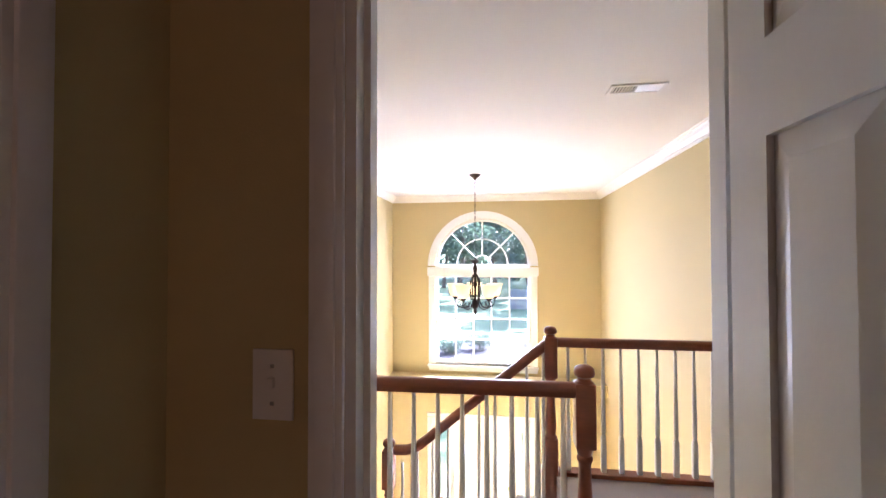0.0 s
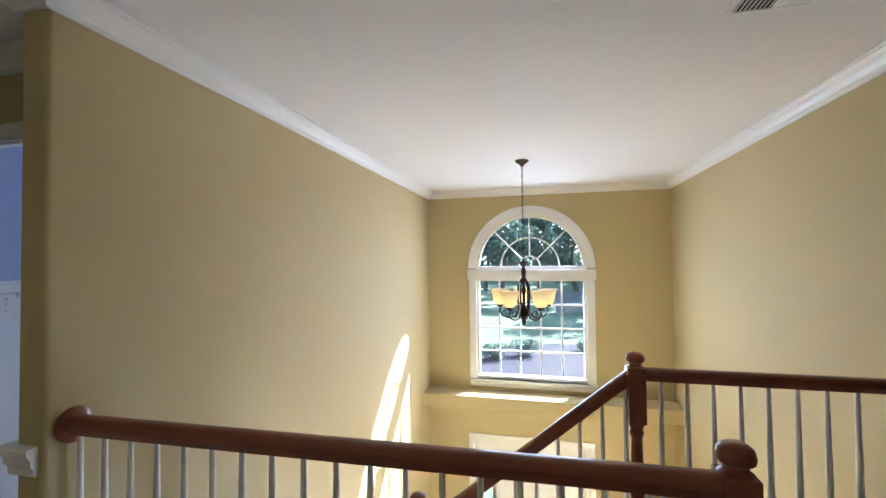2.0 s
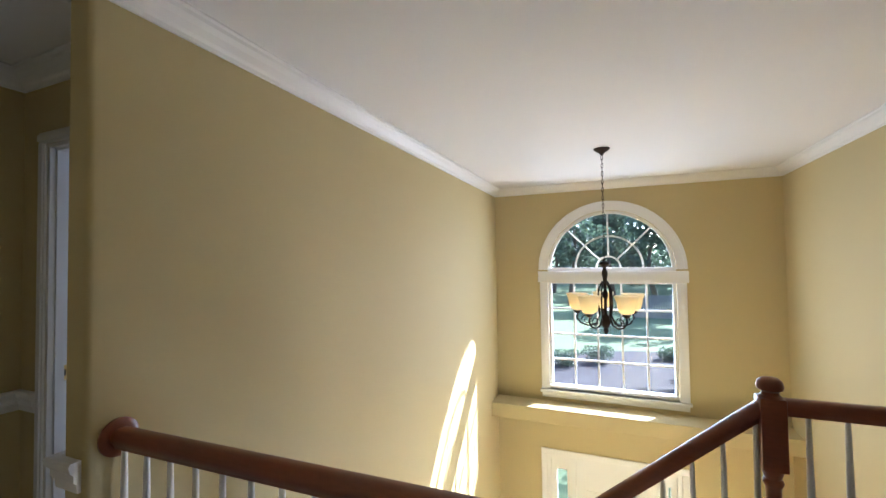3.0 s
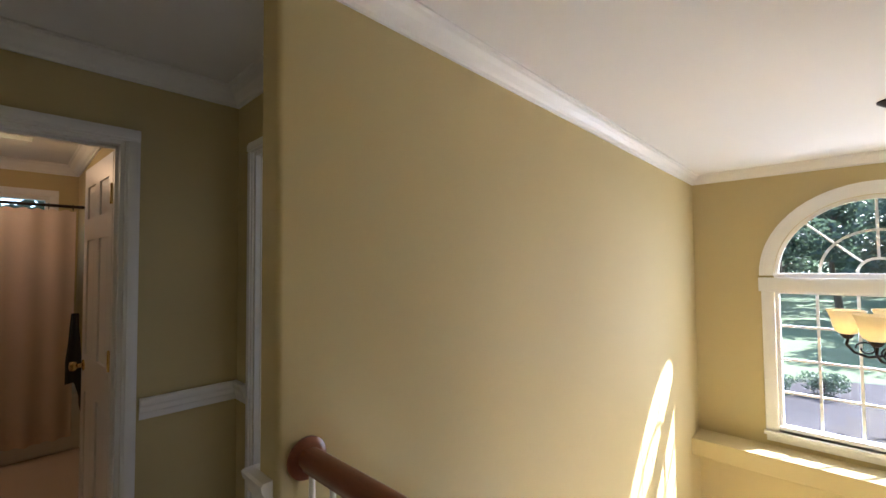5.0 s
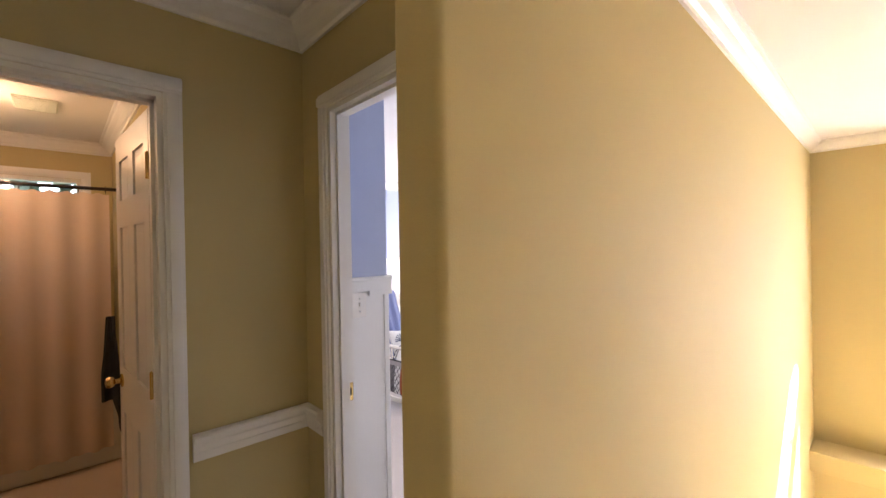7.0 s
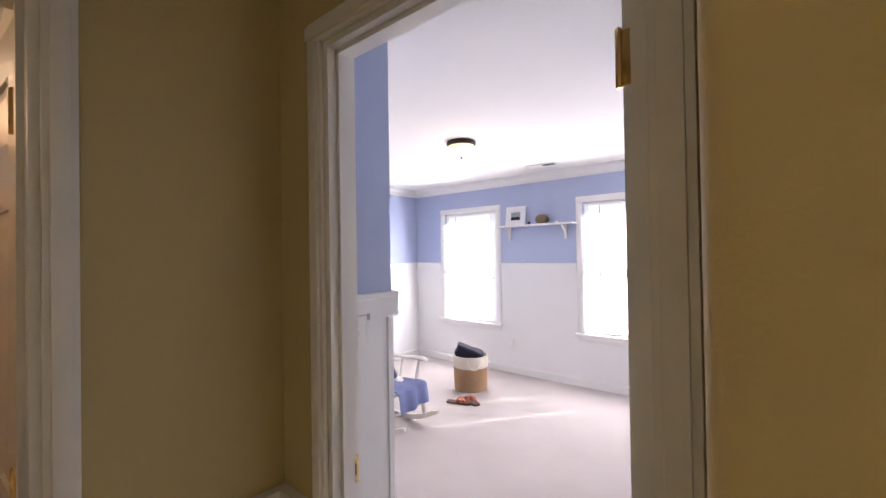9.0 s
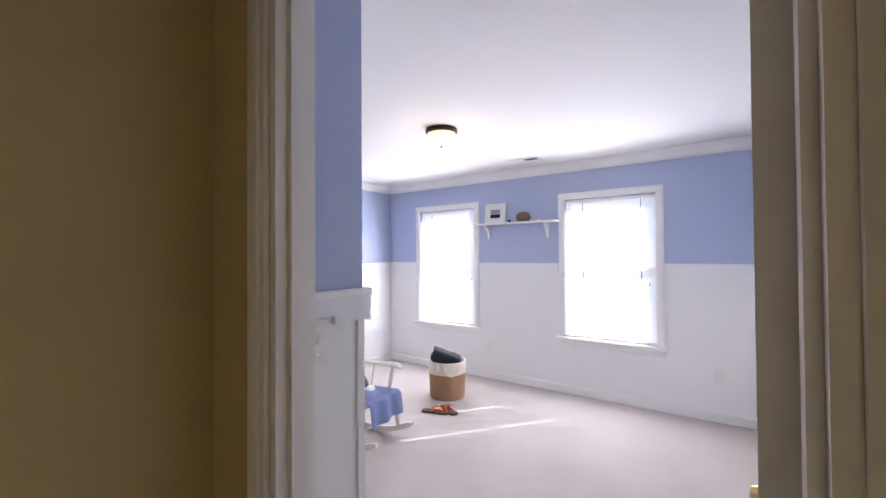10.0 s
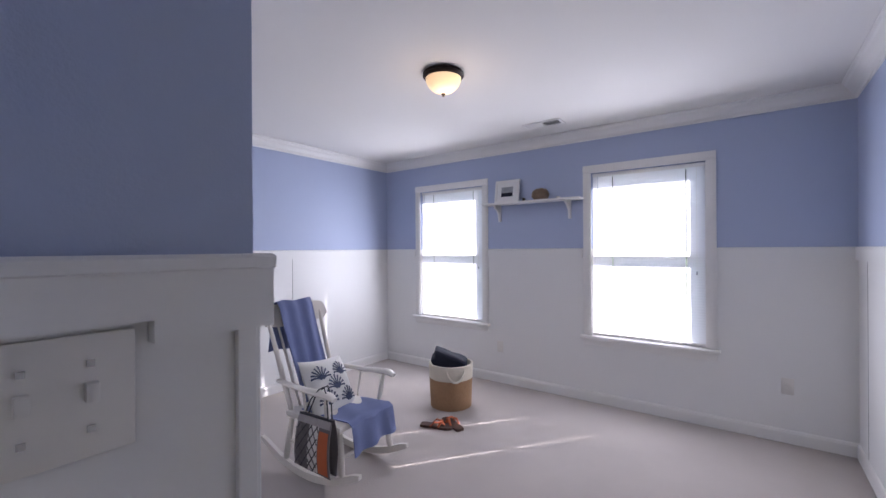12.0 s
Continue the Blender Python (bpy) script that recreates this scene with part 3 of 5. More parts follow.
panel_door("door_bedroom", 0.71, 2.03, Matrix.Translation((-0.273, YB + 0.006, 0.006)) @ pose(0, 0, 0, 0, 0, 85), "white six-panel bedroom door standing open against the wall")
panel_door("door_closet", 0.68, 2.0, Matrix.Translation((SRX - 0.035, -6.17, 0.006)) @ pose(0, 0, 0, 0, 0, -90), "white six-panel closet door, closed")
for nm, x, y in (("strike_plate", DO[0] + 0.0185, YB - 0.02),):
    sp = thing("strike_plate", "brass strike plate on the door jamb", "strike plate")
    bm = slab("x", x, 0.002, y - 0.014, y + 0.014, 0.91, 0.98, [(y - 0.007, y + 0.007, 0.93, 0.96)])
    part("plate", bm, BRASS, sp, smooth=False)
    part("slot", cbox(x - 0.0005, x + 0.0005, y - 0.007, y + 0.007, 0.93, 0.96), BLACK, sp, smooth=False)

hz = DO[1] - 0.0185
for z in (0.22, 1.02, 1.82):
    hg = thing("door_hinge", "brass butt hinge on the bedroom door jamb", "hinge", "bedroom door hinges")
    part("hinge_leaf", cbox(hz - 0.002, hz, YB - 0.034, YB - 0.002, z - 0.045, z + 0.045), BRASS, hg, smooth=False)
    for dz in (-0.03, 0.0, 0.03):
        part("screw", cbox(hz - 0.003, hz - 0.002, YB - 0.021, YB - 0.015, z + dz - 0.003, z + dz + 0.003), BLACK, hg, smooth=False)

# ---- arched window ----
win = thing("window_arched", "white arched window with divided panes above the ledge", "window", kind="structure")


def arc_band(r0, r1, y0, y1, c=(AX, AZ), n=32, a0=0.0, a1=math.pi):
    bm = bmesh.new()
    ring = []
    for k in range(n + 1):
        a = a0 + (a1 - a0) * k / n
        ring.append([bm.verts.new((c[0] - r * math.cos(a), y, c[1] + r * math.sin(a))) for r, y in ((r0, y0), (r1, y0), (r1, y1), (r0, y1))])
    for p, q in zip(ring, ring[1:]):
        for j in range(4):
            bm.faces.new((p[j], p[(j + 1) % 4], q[(j + 1) % 4], q[j]))
    bm.faces.new(ring[0])
    bm.faces.new(ring[-1])
    return bm


part("arch_casing", arc_band(AR, AR + 0.105, -0.018, -0.0005), WHITE, win)
part("arch_casing_bead", arc_band(AR + 0.085, AR + 0.118, -0.028, -0.018), WHITE, win)
part("arch_frame", arc_band(AR - 0.035, AR - 0.0005, 0.045, 0.11), WHITE, win)
for s in (-1, 1):
    x0, x1 = sorted((AX + s * AR, AX + s * (AR + 0.105)))
    part("side_casing", cbox(x0, x1, -0.018, -0.0005, WS - 0.02, 1.17, 0.003), WHITE, win)
    x0, x1 = sorted((AX + s * (AR - 0.035), AX + s * (AR - 0.0005)))
    part("side_frame", cbox(x0, x1, 0.045, 0.11, WS, 1.19), WHITE, win)
part("transom_bar", cbox(AX - AR - 0.125, AX + AR + 0.125, -0.034, 0.0, 1.17, 1.31, 0.006), WHITE, win)
part("transom_frame", cbox(AX - AR + 0.001, AX + AR - 0.001, 0.0, 0.11, 1.15, 1.355), WHITE, win)
part("window_sill", cbox(AX - AR - 0.12, AX + AR + 0.12, -0.05, 0.0, WS - 0.055, WS - 0.02, 0.005), WHITE, win)
part("apron", cbox(AX - AR - 0.10, AX + AR + 0.10, -0.016, -0.0005, WS - 0.12, WS - 0.055, 0.003), WHITE, win)
part("bottom_frame", cbox(AX - AR + 0.001, AX + AR - 0.001, 0.0, 0.11, WS - 0.02, WS + 0.035), WHITE, win)
gx0, gx1, gz0, gz1 = AX - AR + 0.035, AX + AR - 0.035, WS + 0.035, 1.15
for k in range(1, 5):
    x = gx0 + (gx1 - gx0) * k / 5
    part("muntin", cbox(x - 0.0115, x + 0.0115, 0.062, 0.088, gz0, gz1), WHITE, win, smooth=False)
for k in range(1, 4):
    z = gz0 + (gz1 - gz0) * k / 4
    part("muntin", cbox(gx0, gx1, 0.064, 0.086, z - 0.0115, z + 0.0115), WHITE, win, smooth=False)
AZ2 = 1.355
for r in (0.14, 0.40):
    part("curved_muntin", arc_band(r - 0.0115, r + 0.0115, 0.064, 0.086, (AX, AZ2)), WHITE, win)
for ang in (45, 90, 135):
    c, s_ = math.cos(radians(ang)), math.sin(radians(ang))
    part("radial_muntin", tube(bmesh.new(), [(AX + c * 0.145, 0.075, AZ2 + s_ * 0.145), (AX + c * 0.70, 0.075, AZ2 + s_ * 0.70)], 0.011, 4), WHITE, win, smooth=False)
for i in range(5):
    for j in range(4):
        xa, xb = gx0 + (gx1 - gx0) * i / 5, gx0 + (gx1 - gx0) * (i + 1) / 5
        za, zb = gz0 + (gz1 - gz0) * j / 4, gz0 + (gz1 - gz0) * (j + 1) / 4
        p = part("pane", cbox(xa + 0.009, xb - 0.009, 0.073, 0.077, za + 0.009, zb - 0.009), GLASS, win, smooth=False)
        p.visible_shadow = False
bm = bmesh.new()
vs = [bm.verts.new((AX - 0.70 * math.cos(math.pi * k / 32), 0.075, AZ2 + 0.69 * math.sin(math.pi * k / 32))) for k in range(33)]
bm.faces.new(vs)
p = part("arch_pane", bm, GLASS, win, smooth=False)
p.visible_shadow = False

# ---- front door ----
fd = thing("door_front", "white panelled front door between glazed sidelights", "door", kind="structure")
for x0, x1 in ((DX0 - 0.07, DX0), (DX1, DX1 + 0.07)):
    part("side_casing", cbox(x0, x1, -0.02, -0.0005, LOW, DTOP, 0.003), WHITE, fd)
part("head_casing", cbox(DX0 - 0.07, DX1 + 0.07, -0.02, -0.0005, DTOP, DTOP + 0.07, 0.003), WHITE, fd)
for x0, x1 in ((DX0, DX0 + 0.05), (0.955, 1.0), (1.93, 1.975), (DX1 - 0.05, DX1)):
    part("mullion", cbox(x0, x1, 0.0, 0.12, LOW, DTOP), WHITE, fd, smooth=False)
part("head_frame", cbox(DX0, DX1, 0.001, 0.119, DTOP - 0.045, DTOP), WHITE, fd, smooth=False)
leaf_holes = [(1.0 + a, 1.0 + b, LOW + c, LOW + d) for a, b in ((0.11, 0.42), (0.51, 0.82)) for c, d in ((0.2, 0.8), (0.98, 1.5), (1.60, 1.85))]
part("leaf", slab("y", 0.03, 0.045, 1.0, 1.93, LOW, DTOP - 0.045, leaf_holes), WHITE, fd, smooth=False)
for a, b, c, d in leaf_holes:
    part("panel", cbox(a, b, 0.042, 0.062, c, d), WHITE, fd, smooth=False)
part("door_knob", lathe(bmesh.new(), ((0.03, 0.0), (0.03, 0.006), (0.012, 0.01), (0.028, 0.04), (0.02, 0.06), (0, 0.064)), m=Matrix.Translation((1.86, 0.03, LOW + 0.95)) @ pose(0, 0, 0, 90)), BRASS, fd)
for x0, x1 in ((DX0 + 0.05, 0.955), (1.975, DX1 - 0.05)):
    part("sidelight_frame", slab("y", 0.035, 0.04, x0, x1, LOW, DTOP - 0.045, [(x0 + 0.07, x1 - 0.07, LOW + 0.75, DTOP - 0.19)]), WHITE, fd, smooth=False)
    g = part("sidelight_pane", cbox(x0 + 0.07, x1 - 0.07, 0.05, 0.055, LOW + 0.75, DTOP - 0.19), GLASS, fd, smooth=False)
    g.visible_shadow = False

# ---- stairs and railings ----
RAILY, NY, NX = -4.70, -3.61, 2.075
st = thing("staircase", "carpeted staircase descending from the landing", "staircase", kind="structure")
RISE, RUN = 0.185, 0.22
for k in range(5):
    part("step", cbox(NX - RUN * (k + 1) - 0.02, NX - RUN * k, -4.63, -3.57, -RISE * (k + 1) - 0.2, -RISE * (k + 1), 0.006), CARPET, st)
part("landing", cbox(0.0, NX - RUN * 5, -4.63, -3.57, -RISE * 6 - 0.2, -RISE * 6), CARPET, st)
part("stringer", cbox(0.0, NX - RUN * 5, -3.57, -3.545, -1.45, -1.0), WHITE, st, smooth=False)


def newel(x, y, top, base=0.0):
    """Turned newel post: square base and block, tapered shaft, button cap."""
    root = thing("newel_post", "turned dark reddish oak newel post at the stair", "newel post", "stair posts")
    h = 0.0425
    part("base_block", cbox(x - h, x + h, y - h, y + h, base, top - 0.76, 0.004), OAK, root)
    part("turned_shaft", lathe(bmesh.new(), ((0.04, top - 0.77), (0.042, top - 0.75), (0.03, top - 0.735), (0.036, top - 0.70), (0.037, top - 0.66), (0.030, top - 0.55), (0.026, top - 0.46), (0.026, top - 0.42), (0.034, top - 0.405), (0.034, top - 0.395), (0.028, top - 0.385), (0.036, top - 0.36), (0.038, top - 0.345)), (x, y, 0), 24), OAK, root)
    part("rail_block", cbox(x - h, x + h, y - h, y + h, top - 0.35, top - 0.075, 0.006), OAK, root)
    part("cap", lathe(bmesh.new(), ((0.042, top - 0.076), (0.030, top - 0.066), (0.028, top - 0.056), (0.042, top - 0.046), (0.045, top - 0.034), (0.040, top - 0.014), (0.026, top - 0.003), (0.0, top)), (x, y, 0), 24), OAK, root)
    return root


newel(2.088, RAILY + 0.025, 1.012, -0.25)
newel(2.07, NY, 1.0, -0.25)
newel(0.93, NY, 0.165, -1.1)

RAILP = ((0.0, -0.030), (0.020, -0.030), (0.024, -0.018), (0.033, -0.006), (0.034, 0.010), (0.028, 0.024), (0.014, 0.032))
RAILP = RAILP + tuple((-o, u) for o, u in RAILP[::-1] if o > 0)


def handrail(name, pts, label):
    bm = bmesh.new()
    rings = []
    pts = [Vector(p) for p in pts]
    for i, p in enumerate(pts):
        d = pts[min(i + 1, len(pts) - 1)] - pts[max(i - 1, 0)]
        n = Vector((d.y, -d.x, 0)).normalized()
        k = 1.0 / max(0.6, Vector((d.x, d.y, 0)).length / d.length)
        rings.append([bm.verts.new(p + n * o + Vector((0, 0, u * k))) for o, u in RAILP])
    q = len(RAILP)
    for a, b in zip(rings, rings[1:]):
        for j in range(q):
            bm.faces.new((a[j], a[(j + 1) % q], b[(j + 1) % q], b[j]))
    bm.faces.new(rings[0])
    bm.faces.new(rings[-1])
    return tagged(new(name, mesh_of(name, bm, OAK, True)), label, "handrail")


def baluster_mesh(h):
    bm = bmesh.new()
    s = 0.0155
    box(bm, -s, s, -s, s, 0, 0.23, 0.0015)
    lathe(bm, ((0.0145, 0.23), (0.0155, 0.24), (0.0105, 0.25), (0.0145, 0.265), (0.0150, 0.30), (0.012, h * 0.7), (0.0085, h)), n=10)
    return mesh_of("baluster", bm, WHITE, True)


def baluster_row(places, h, parent_label, group):
    me = baluster_mesh(h)
    for x, y, z in places:
        ob = new("baluster", me)
        ob.location = (x, y, z)
        tagged(ob, parent_label, "baluster", group)


RZ = 0.905
handrail("handrail_hall", [(0.015, RAILY - 0.026, RZ - 0.003), (2.045, RAILY + 0.015, RZ)], "polished dark reddish oak handrail along the hall")
handrail("handrail_landing", [(2.11, NY, RZ - 0.015), (FX - 0.015, NY, RZ - 0.015)], "polished dark reddish oak handrail across the landing")
pts = [(2.03, NY, 0.865), (1.95, NY, 0.80), (1.18, NY, 0.155)]
pts += [(1.12, NY, 0.115), (1.06, NY, 0.093), (0.97, NY, 0.088)]
handrail("handrail_stair", pts, "sloping dark reddish oak stair handrail")
for x, y, s, z in ((0.0, RAILY - 0.026, 1, RZ - 0.003), (FX, NY, -1, RZ - 0.015)):
    bm = lathe(bmesh.new(), ((0.058, 0.0), (0.062, 0.004), (0.062, 0.010), (0.052, 0.017), (0.040, 0.020), (0.0, 0.0205)), n=28, m=Matrix.Translation((x, y, z)) @ pose(0, 0, 0, 0, 90 * s, 0))
    tagged(new("rail_rosette", mesh_of("rail_rosette", bm, OAK, True)), "round oak rosette fixing the handrail to the wall", "rosette")
for nm, a, b, y in (("shoe_rail_hall", 0.0, 2.045, RAILY), ("shoe_rail_landing", 2.115, FX, NY)):
    tagged(new(nm, mesh_of(nm, cbox(a, b, y - 0.045, y + 0.045, 0.0, 0.032, 0.006), OAK)), "oak shoe rail under the balusters", "shoe rail")
baluster_row([(0.035 + 0.109 * k, RAILY - 0.026 + 0.02 * (0.035 + 0.109 * k), 0.03) for k in range(19)], RZ - 0.062, "slender white turned baluster under the hall rail", "hall balusters")
baluster_row([(2.185 + 0.1145 * k, NY, 0.03) for k in range(10)], RZ - 0.07, "slender white turned baluster under the landing rail", "landing balusters")
for k in range(5):
    for j in (0.055, 0.165):
        x = NX - RUN * k - j
        zr = 0.80 - (1.95 - x) * 0.8377
        zb = -RISE * (k + 1)
        baluster_row([(x, NY, zb)], max(0.5, zr - 0.03 - zb), "slender white turned baluster on the stair", "stair balusters")

# ---- chandelier ----
CX, CY = 1.44, -1.70
ch = thing("chandelier", "dark bronze chandelier with five amber glass shades", "chandelier")
part("canopy", lathe(bmesh.new(), ((0.0, 2.375), (0.012, 2.378), (0.02, 2.395), (0.05, 2.415), (0.068, 2.43), (0.068, 2.438)), (CX, CY, 0), 24), BRONZE, ch)
for k in range(26):
    z = 2.375 - k * 0.0355
    a = (k % 2) * math.pi / 2
    pts = [(CX + 0.008 * math.cos(q) * math.cos(a), CY + 0.008 * math.cos(q) * math.sin(a), z - 0.018 + 0.023 * math.sin(q)) for q in [2 * math.pi * j / 10 for j in range(11)]]
    part("chain_link", tube(bmesh.new(), pts, 0.0028, 5), BRONZE, ch)
part("column", lathe(bmesh.new(), ((0.0, 1.47), (0.014, 1.46), (0.012, 1.445), (0.045, 1.435), (0.05, 1.425), (0.03, 1.40), (0.012, 1.385), (0.022, 1.36), (0.026, 1.34), (0.018, 1.29), (0.012, 1.20), (0.022, 1.17), (0.022, 1.14), (0.012, 1.11), (0.013, 0.99), (0.034, 0.96), (0.044, 0.92), (0.034, 0.88), (0.018, 0.86), (0.024, 0.84), (0.012, 0.815), (0.0, 0.795)), (CX, CY, 0), 20), BRONZE, ch)
SH = []
for k in range(5):
    a = 2 * math.pi * k / 5 + 0.42
    ca, sa = math.cos(a), math.sin(a)
    prof = [(0.02, 1.27), (0.055, 1.20), (0.06, 1.08), (0.05, 0.97), (0.085, 0.895), (0.15, 0.875), (0.215, 0.895), (0.25, 0.94), (0.24, 0.985)]
    fine = []
    for (r0, z0), (r1, z1) in zip(prof, prof[1:]):
        fine += [(r0, z0), ((r0 + r1) / 2, (z0 + z1) / 2)]
    fine.append(prof[-1])
    arm = part("arm", tube(bmesh.new(), [(CX + r * ca, CY + r * sa, z) for r, z in fine], 0.008, 8), BRONZE, ch)
    pts = [(0.16 + 0.05 * math.cos(q) * (1 - q / 12), 0.925 + 0.045 * math.sin(q) * (1 - q / 12)) for q in [j * 0.5 for j in range(14)]]
    part("scroll", tube(bmesh.new(), [(CX + r * ca, CY + r * sa, z) for r, z in pts], 0.005, 6), BRONZE, arm)
    sx, sy = CX + 0.245 * ca, CY + 0.245 * sa
    part("cup", lathe(bmesh.new(), ((0.0, 0.975), (0.02, 0.98), (0.034, 1.0), (0.036, 1.012), (0.0, 1.012)), (sx, sy, 0), 16), BRONZE, arm)
    shade = part("shade", lathe(bmesh.new(), ((0.034, 1.008), (0.056, 1.022), (0.070, 1.06), (0.080, 1.115), (0.097, 1.158), (0.094, 1.158), (0.077, 1.115), (0.066, 1.062), (0.052, 1.028), (0.030, 1.014)), (sx, sy, 0), 24), AMBER, ch, "amber scavo glass shade")
    part("bulb", lathe(bmesh.new(), ((0.0, 1.03), (0.014, 1.035), (0.026, 1.075), (0.020, 1.10), (0.0, 1.112)), (sx, sy, 0), 12), BULB, shade)

# ---- ceiling vents ----


def ceiling_vent(x, y, sx, sy, label, rz=0.0):
    root = thing("ceiling_vent", label, "vent", m=pose(x, y, CEIL_Z, 0, 0, rz))
    bm = bmesh.new()
    f = 0.018
    for b in ((-sx, sx, -sy, -sy + f), (-sx, sx, sy - f, sy), (-sx, -sx + f, -sy + f, sy - f), (sx - f, sx, -sy + f, sy - f)):
        box(bm, *b, -0.008, -0.001)
    part("frame", bm, WHITE, root, smooth=False)
    part("backing", cbox(-sx + f, sx - f, -sy + f, sy - f, -0.002, -0.0012), BLACK, root, smooth=False)
    n = 16
    for k in range(n):
        u = -sx + f + (2 * sx - 2 * f) * (k + 0.5) / n
        tilt = 0.006 if k < n / 2 else -0.006
        bm = bmesh.new()
        vs = [bm.verts.new(v) for v in ((u - tilt, -sy + f, -0.008), (u + tilt, -sy + f, -0.002), (u + tilt, sy - f, -0.002), (u - tilt, sy - f, -0.008))]
        fc = bm.faces.new(vs)
        ex = bmesh.ops.extrude_face_region(bm, geom=[fc])
        bmesh.ops.translate(bm, verts=[v for v in ex["geom"] if isinstance(v, bmesh.types.BMVert)], vec=(0.0012, 0, 0))
        part("slat", bm, WHITE, root, smooth=False)
    return root


ceiling_vent(2.505, -4.06, 0.152, 0.066, "white slatted air vent in the stair hall ceiling")
ceiling_vent(-2.10, -1.02, 0.165, 0.075, "white slatted air vent in the bedroom ceiling")

# ---- switches and outlets ----
switch_plate("y", -5.90, -1, 1.366, 1.273)
switch_plate("x", -1.19, 1, -4.263, 1.25, 2, label="white double light switch plate on the wainscot")
switch_plate("y", RY1, -1, -2.77, 0.37, 1, "outlet", "white wall outlet on the wainscot")
switch_plate("y", RY1, -1, -0.49, 0.40, 1, "outlet", "white wall outlet on the wainscot")
switch_plate("y", 0.0, -1, 2.98, -1.45, 2, label="white light switch plate beside the front door")
switch_plate("x", FX, -1, -0.6, -1.5, 1, label="white light switch plate on the foyer wall")

# ---- bedroom windows and blinds ----


def sash_window(name, x0, x1, y, z0, z1, label):
    """Double-hung window set in a front wall; y is the inner wall face."""
    casing(name + "_casing", "y", y, -1, x0, x1, z1, z0, 0.07)
    root = thing(name, label, "window", kind="structure")
    part("window_sill", cbox(x0 - 0.09, x1 + 0.09, y - 0.055, y, z0 - 0.03, z0, 0.005), WHITE, root)
    part("apron", cbox(x0 - 0.07, x1 + 0.07, y - 0.014, y - 0.0005, z0 - 0.09, z0 - 0.03, 0.003), WHITE, root)
    f = 0.03
    for a, b, c, d in ((x0 + 0.0005, x0 + f, z0, z1), (x1 - f, x1 - 0.0005, z0, z1), (x0 + f, x1 - f, z1 - f, z1 - 0.0005), (x0 + f, x1 - f, z0 + 0.0005, z0 + f)):
        part("frame", cbox(a, b, y + 0.055, y + 0.135, c, d), WHITE, root, smooth=False)
    zm = (z0 + z1) / 2
    part("meeting_rail", cbox(x0 + f, x1 - f, y + 0.07, y + 0.115, zm - 0.02, zm + 0.02), WHITE, root, smooth=False)
    for c, d, yy in ((z0 + f, zm - 0.02, 0.08), (zm + 0.02, z1 - f, 0.10)):
        g = part("pane", cbox(x0 + f, x1 - f, y + yy, y + yy + 0.004, c, d), GLASS, root, smooth=False)
        g.visible_shadow = False
    return root


def blind(x0, x1, y, z0, z1, cords, label):
    """Closed mini-blind: headrail, tilted slats cut by cord slots, bottom rail, wand."""
    root = thing("window_blind", label, "blind", "window blinds")
    part("headrail", cbox(x0, x1, y - 0.013, y + 0.013, z1 - 0.03, z1, 0.002), WHITE, root)
    part("bottom_rail", cbox(x0, x1, y - 0.011, y + 0.011, z0 + 0.004, z0 + 0.018, 0.002), WHITE, root)
    cuts = [x0] + [v for c in cords for v in (c - 0.0042, c + 0.0042)] + [x1]
    bm = bmesh.new()
    tilt, hw = radians(106), 0.0127
    for a, b in zip(cuts[::2], cuts[1::2]):
        rows = []
        for k in range(5):
            u = -hw + 2 * hw * k / 4
            crownz = 0.0018 * (1 - (u / hw) ** 2)
            yy, zz = u * math.cos(tilt) - crownz * math.sin(tilt), u * math.sin(tilt) + crownz * math.cos(tilt)
            rows.append((bm.verts.new((a, yy, zz)), bm.verts.new((b, yy, zz))))
        for p, q in zip(rows, rows[1:]):
            bm.faces.new((p[0], p[1], q[1], q[0]))
    me = mesh_of("slat", bm, SLAT, True)
    n = int((z1 - z0 - 0.055) / 0.0212)
    for k in range(n):
        ob = new("slat", me)
        ob.parent = root
        ob.location = (0.0006 * math.sin(k * 1.7), y, z0 + 0.03 + (z1 - z0 - 0.065) * k / (n - 1))
    for c in cords:
        part("ladder_cord", tube(bmesh.new(), [(c + 0.012, y - 0.013, z0 + 0.01), (c + 0.012, y - 0.013, z1 - 0.03)], 0.0009, 4), WHITE, root)
    part("tilt_wand", tube(bmesh.new(), [(x0 + 0.05, y - 0.02, z1 - 0.03), (x0 + 0.052, y - 0.022, z1 - 0.55)], 0.0035, 6), GLASS, root, "clear plastic wand")
    part("pull_cord", tube(bmesh.new(), [(x1 - 0.055, y - 0.02, z1 - 0.03), (x1 - 0.055, y - 0.021, z1 - 0.86)], 0.0014, 5), WHITE, root)
    part("cord_tassel", lathe(bmesh.new(), ((0.002, 0.0), (0.007, -0.02), (0.006, -0.03), (0.0, -0.031)), (x1 - 0.055, y - 0.021, z1 - 0.85), 8), CHROME, root)
    return root


for i, (a, b) in enumerate(WINS):
    sash_window("window_bedroom_%d" % (i + 1), a, b, RY1, WZ0, WZ1, "white double-hung bedroom window behind a closed blind")
    blind(a + 0.006, b - 0.006, RY1 + 0.032, WZ0 + 0.004, WZ1 - 0.006, (a + 0.176, b - 0.135), "white vinyl mini-blind, closed and glowing with sunlight")
sash_window("window_east_room", 5.95, 6.95, -0.3, 0.6, 2.05, "white double-hung window in the grey bedroom")
blind(5.984, 6.916, -0.268, 0.632, 2.018, (6.15, 6.75), "white vinyl mini-blind, closed, in the grey bedroom")

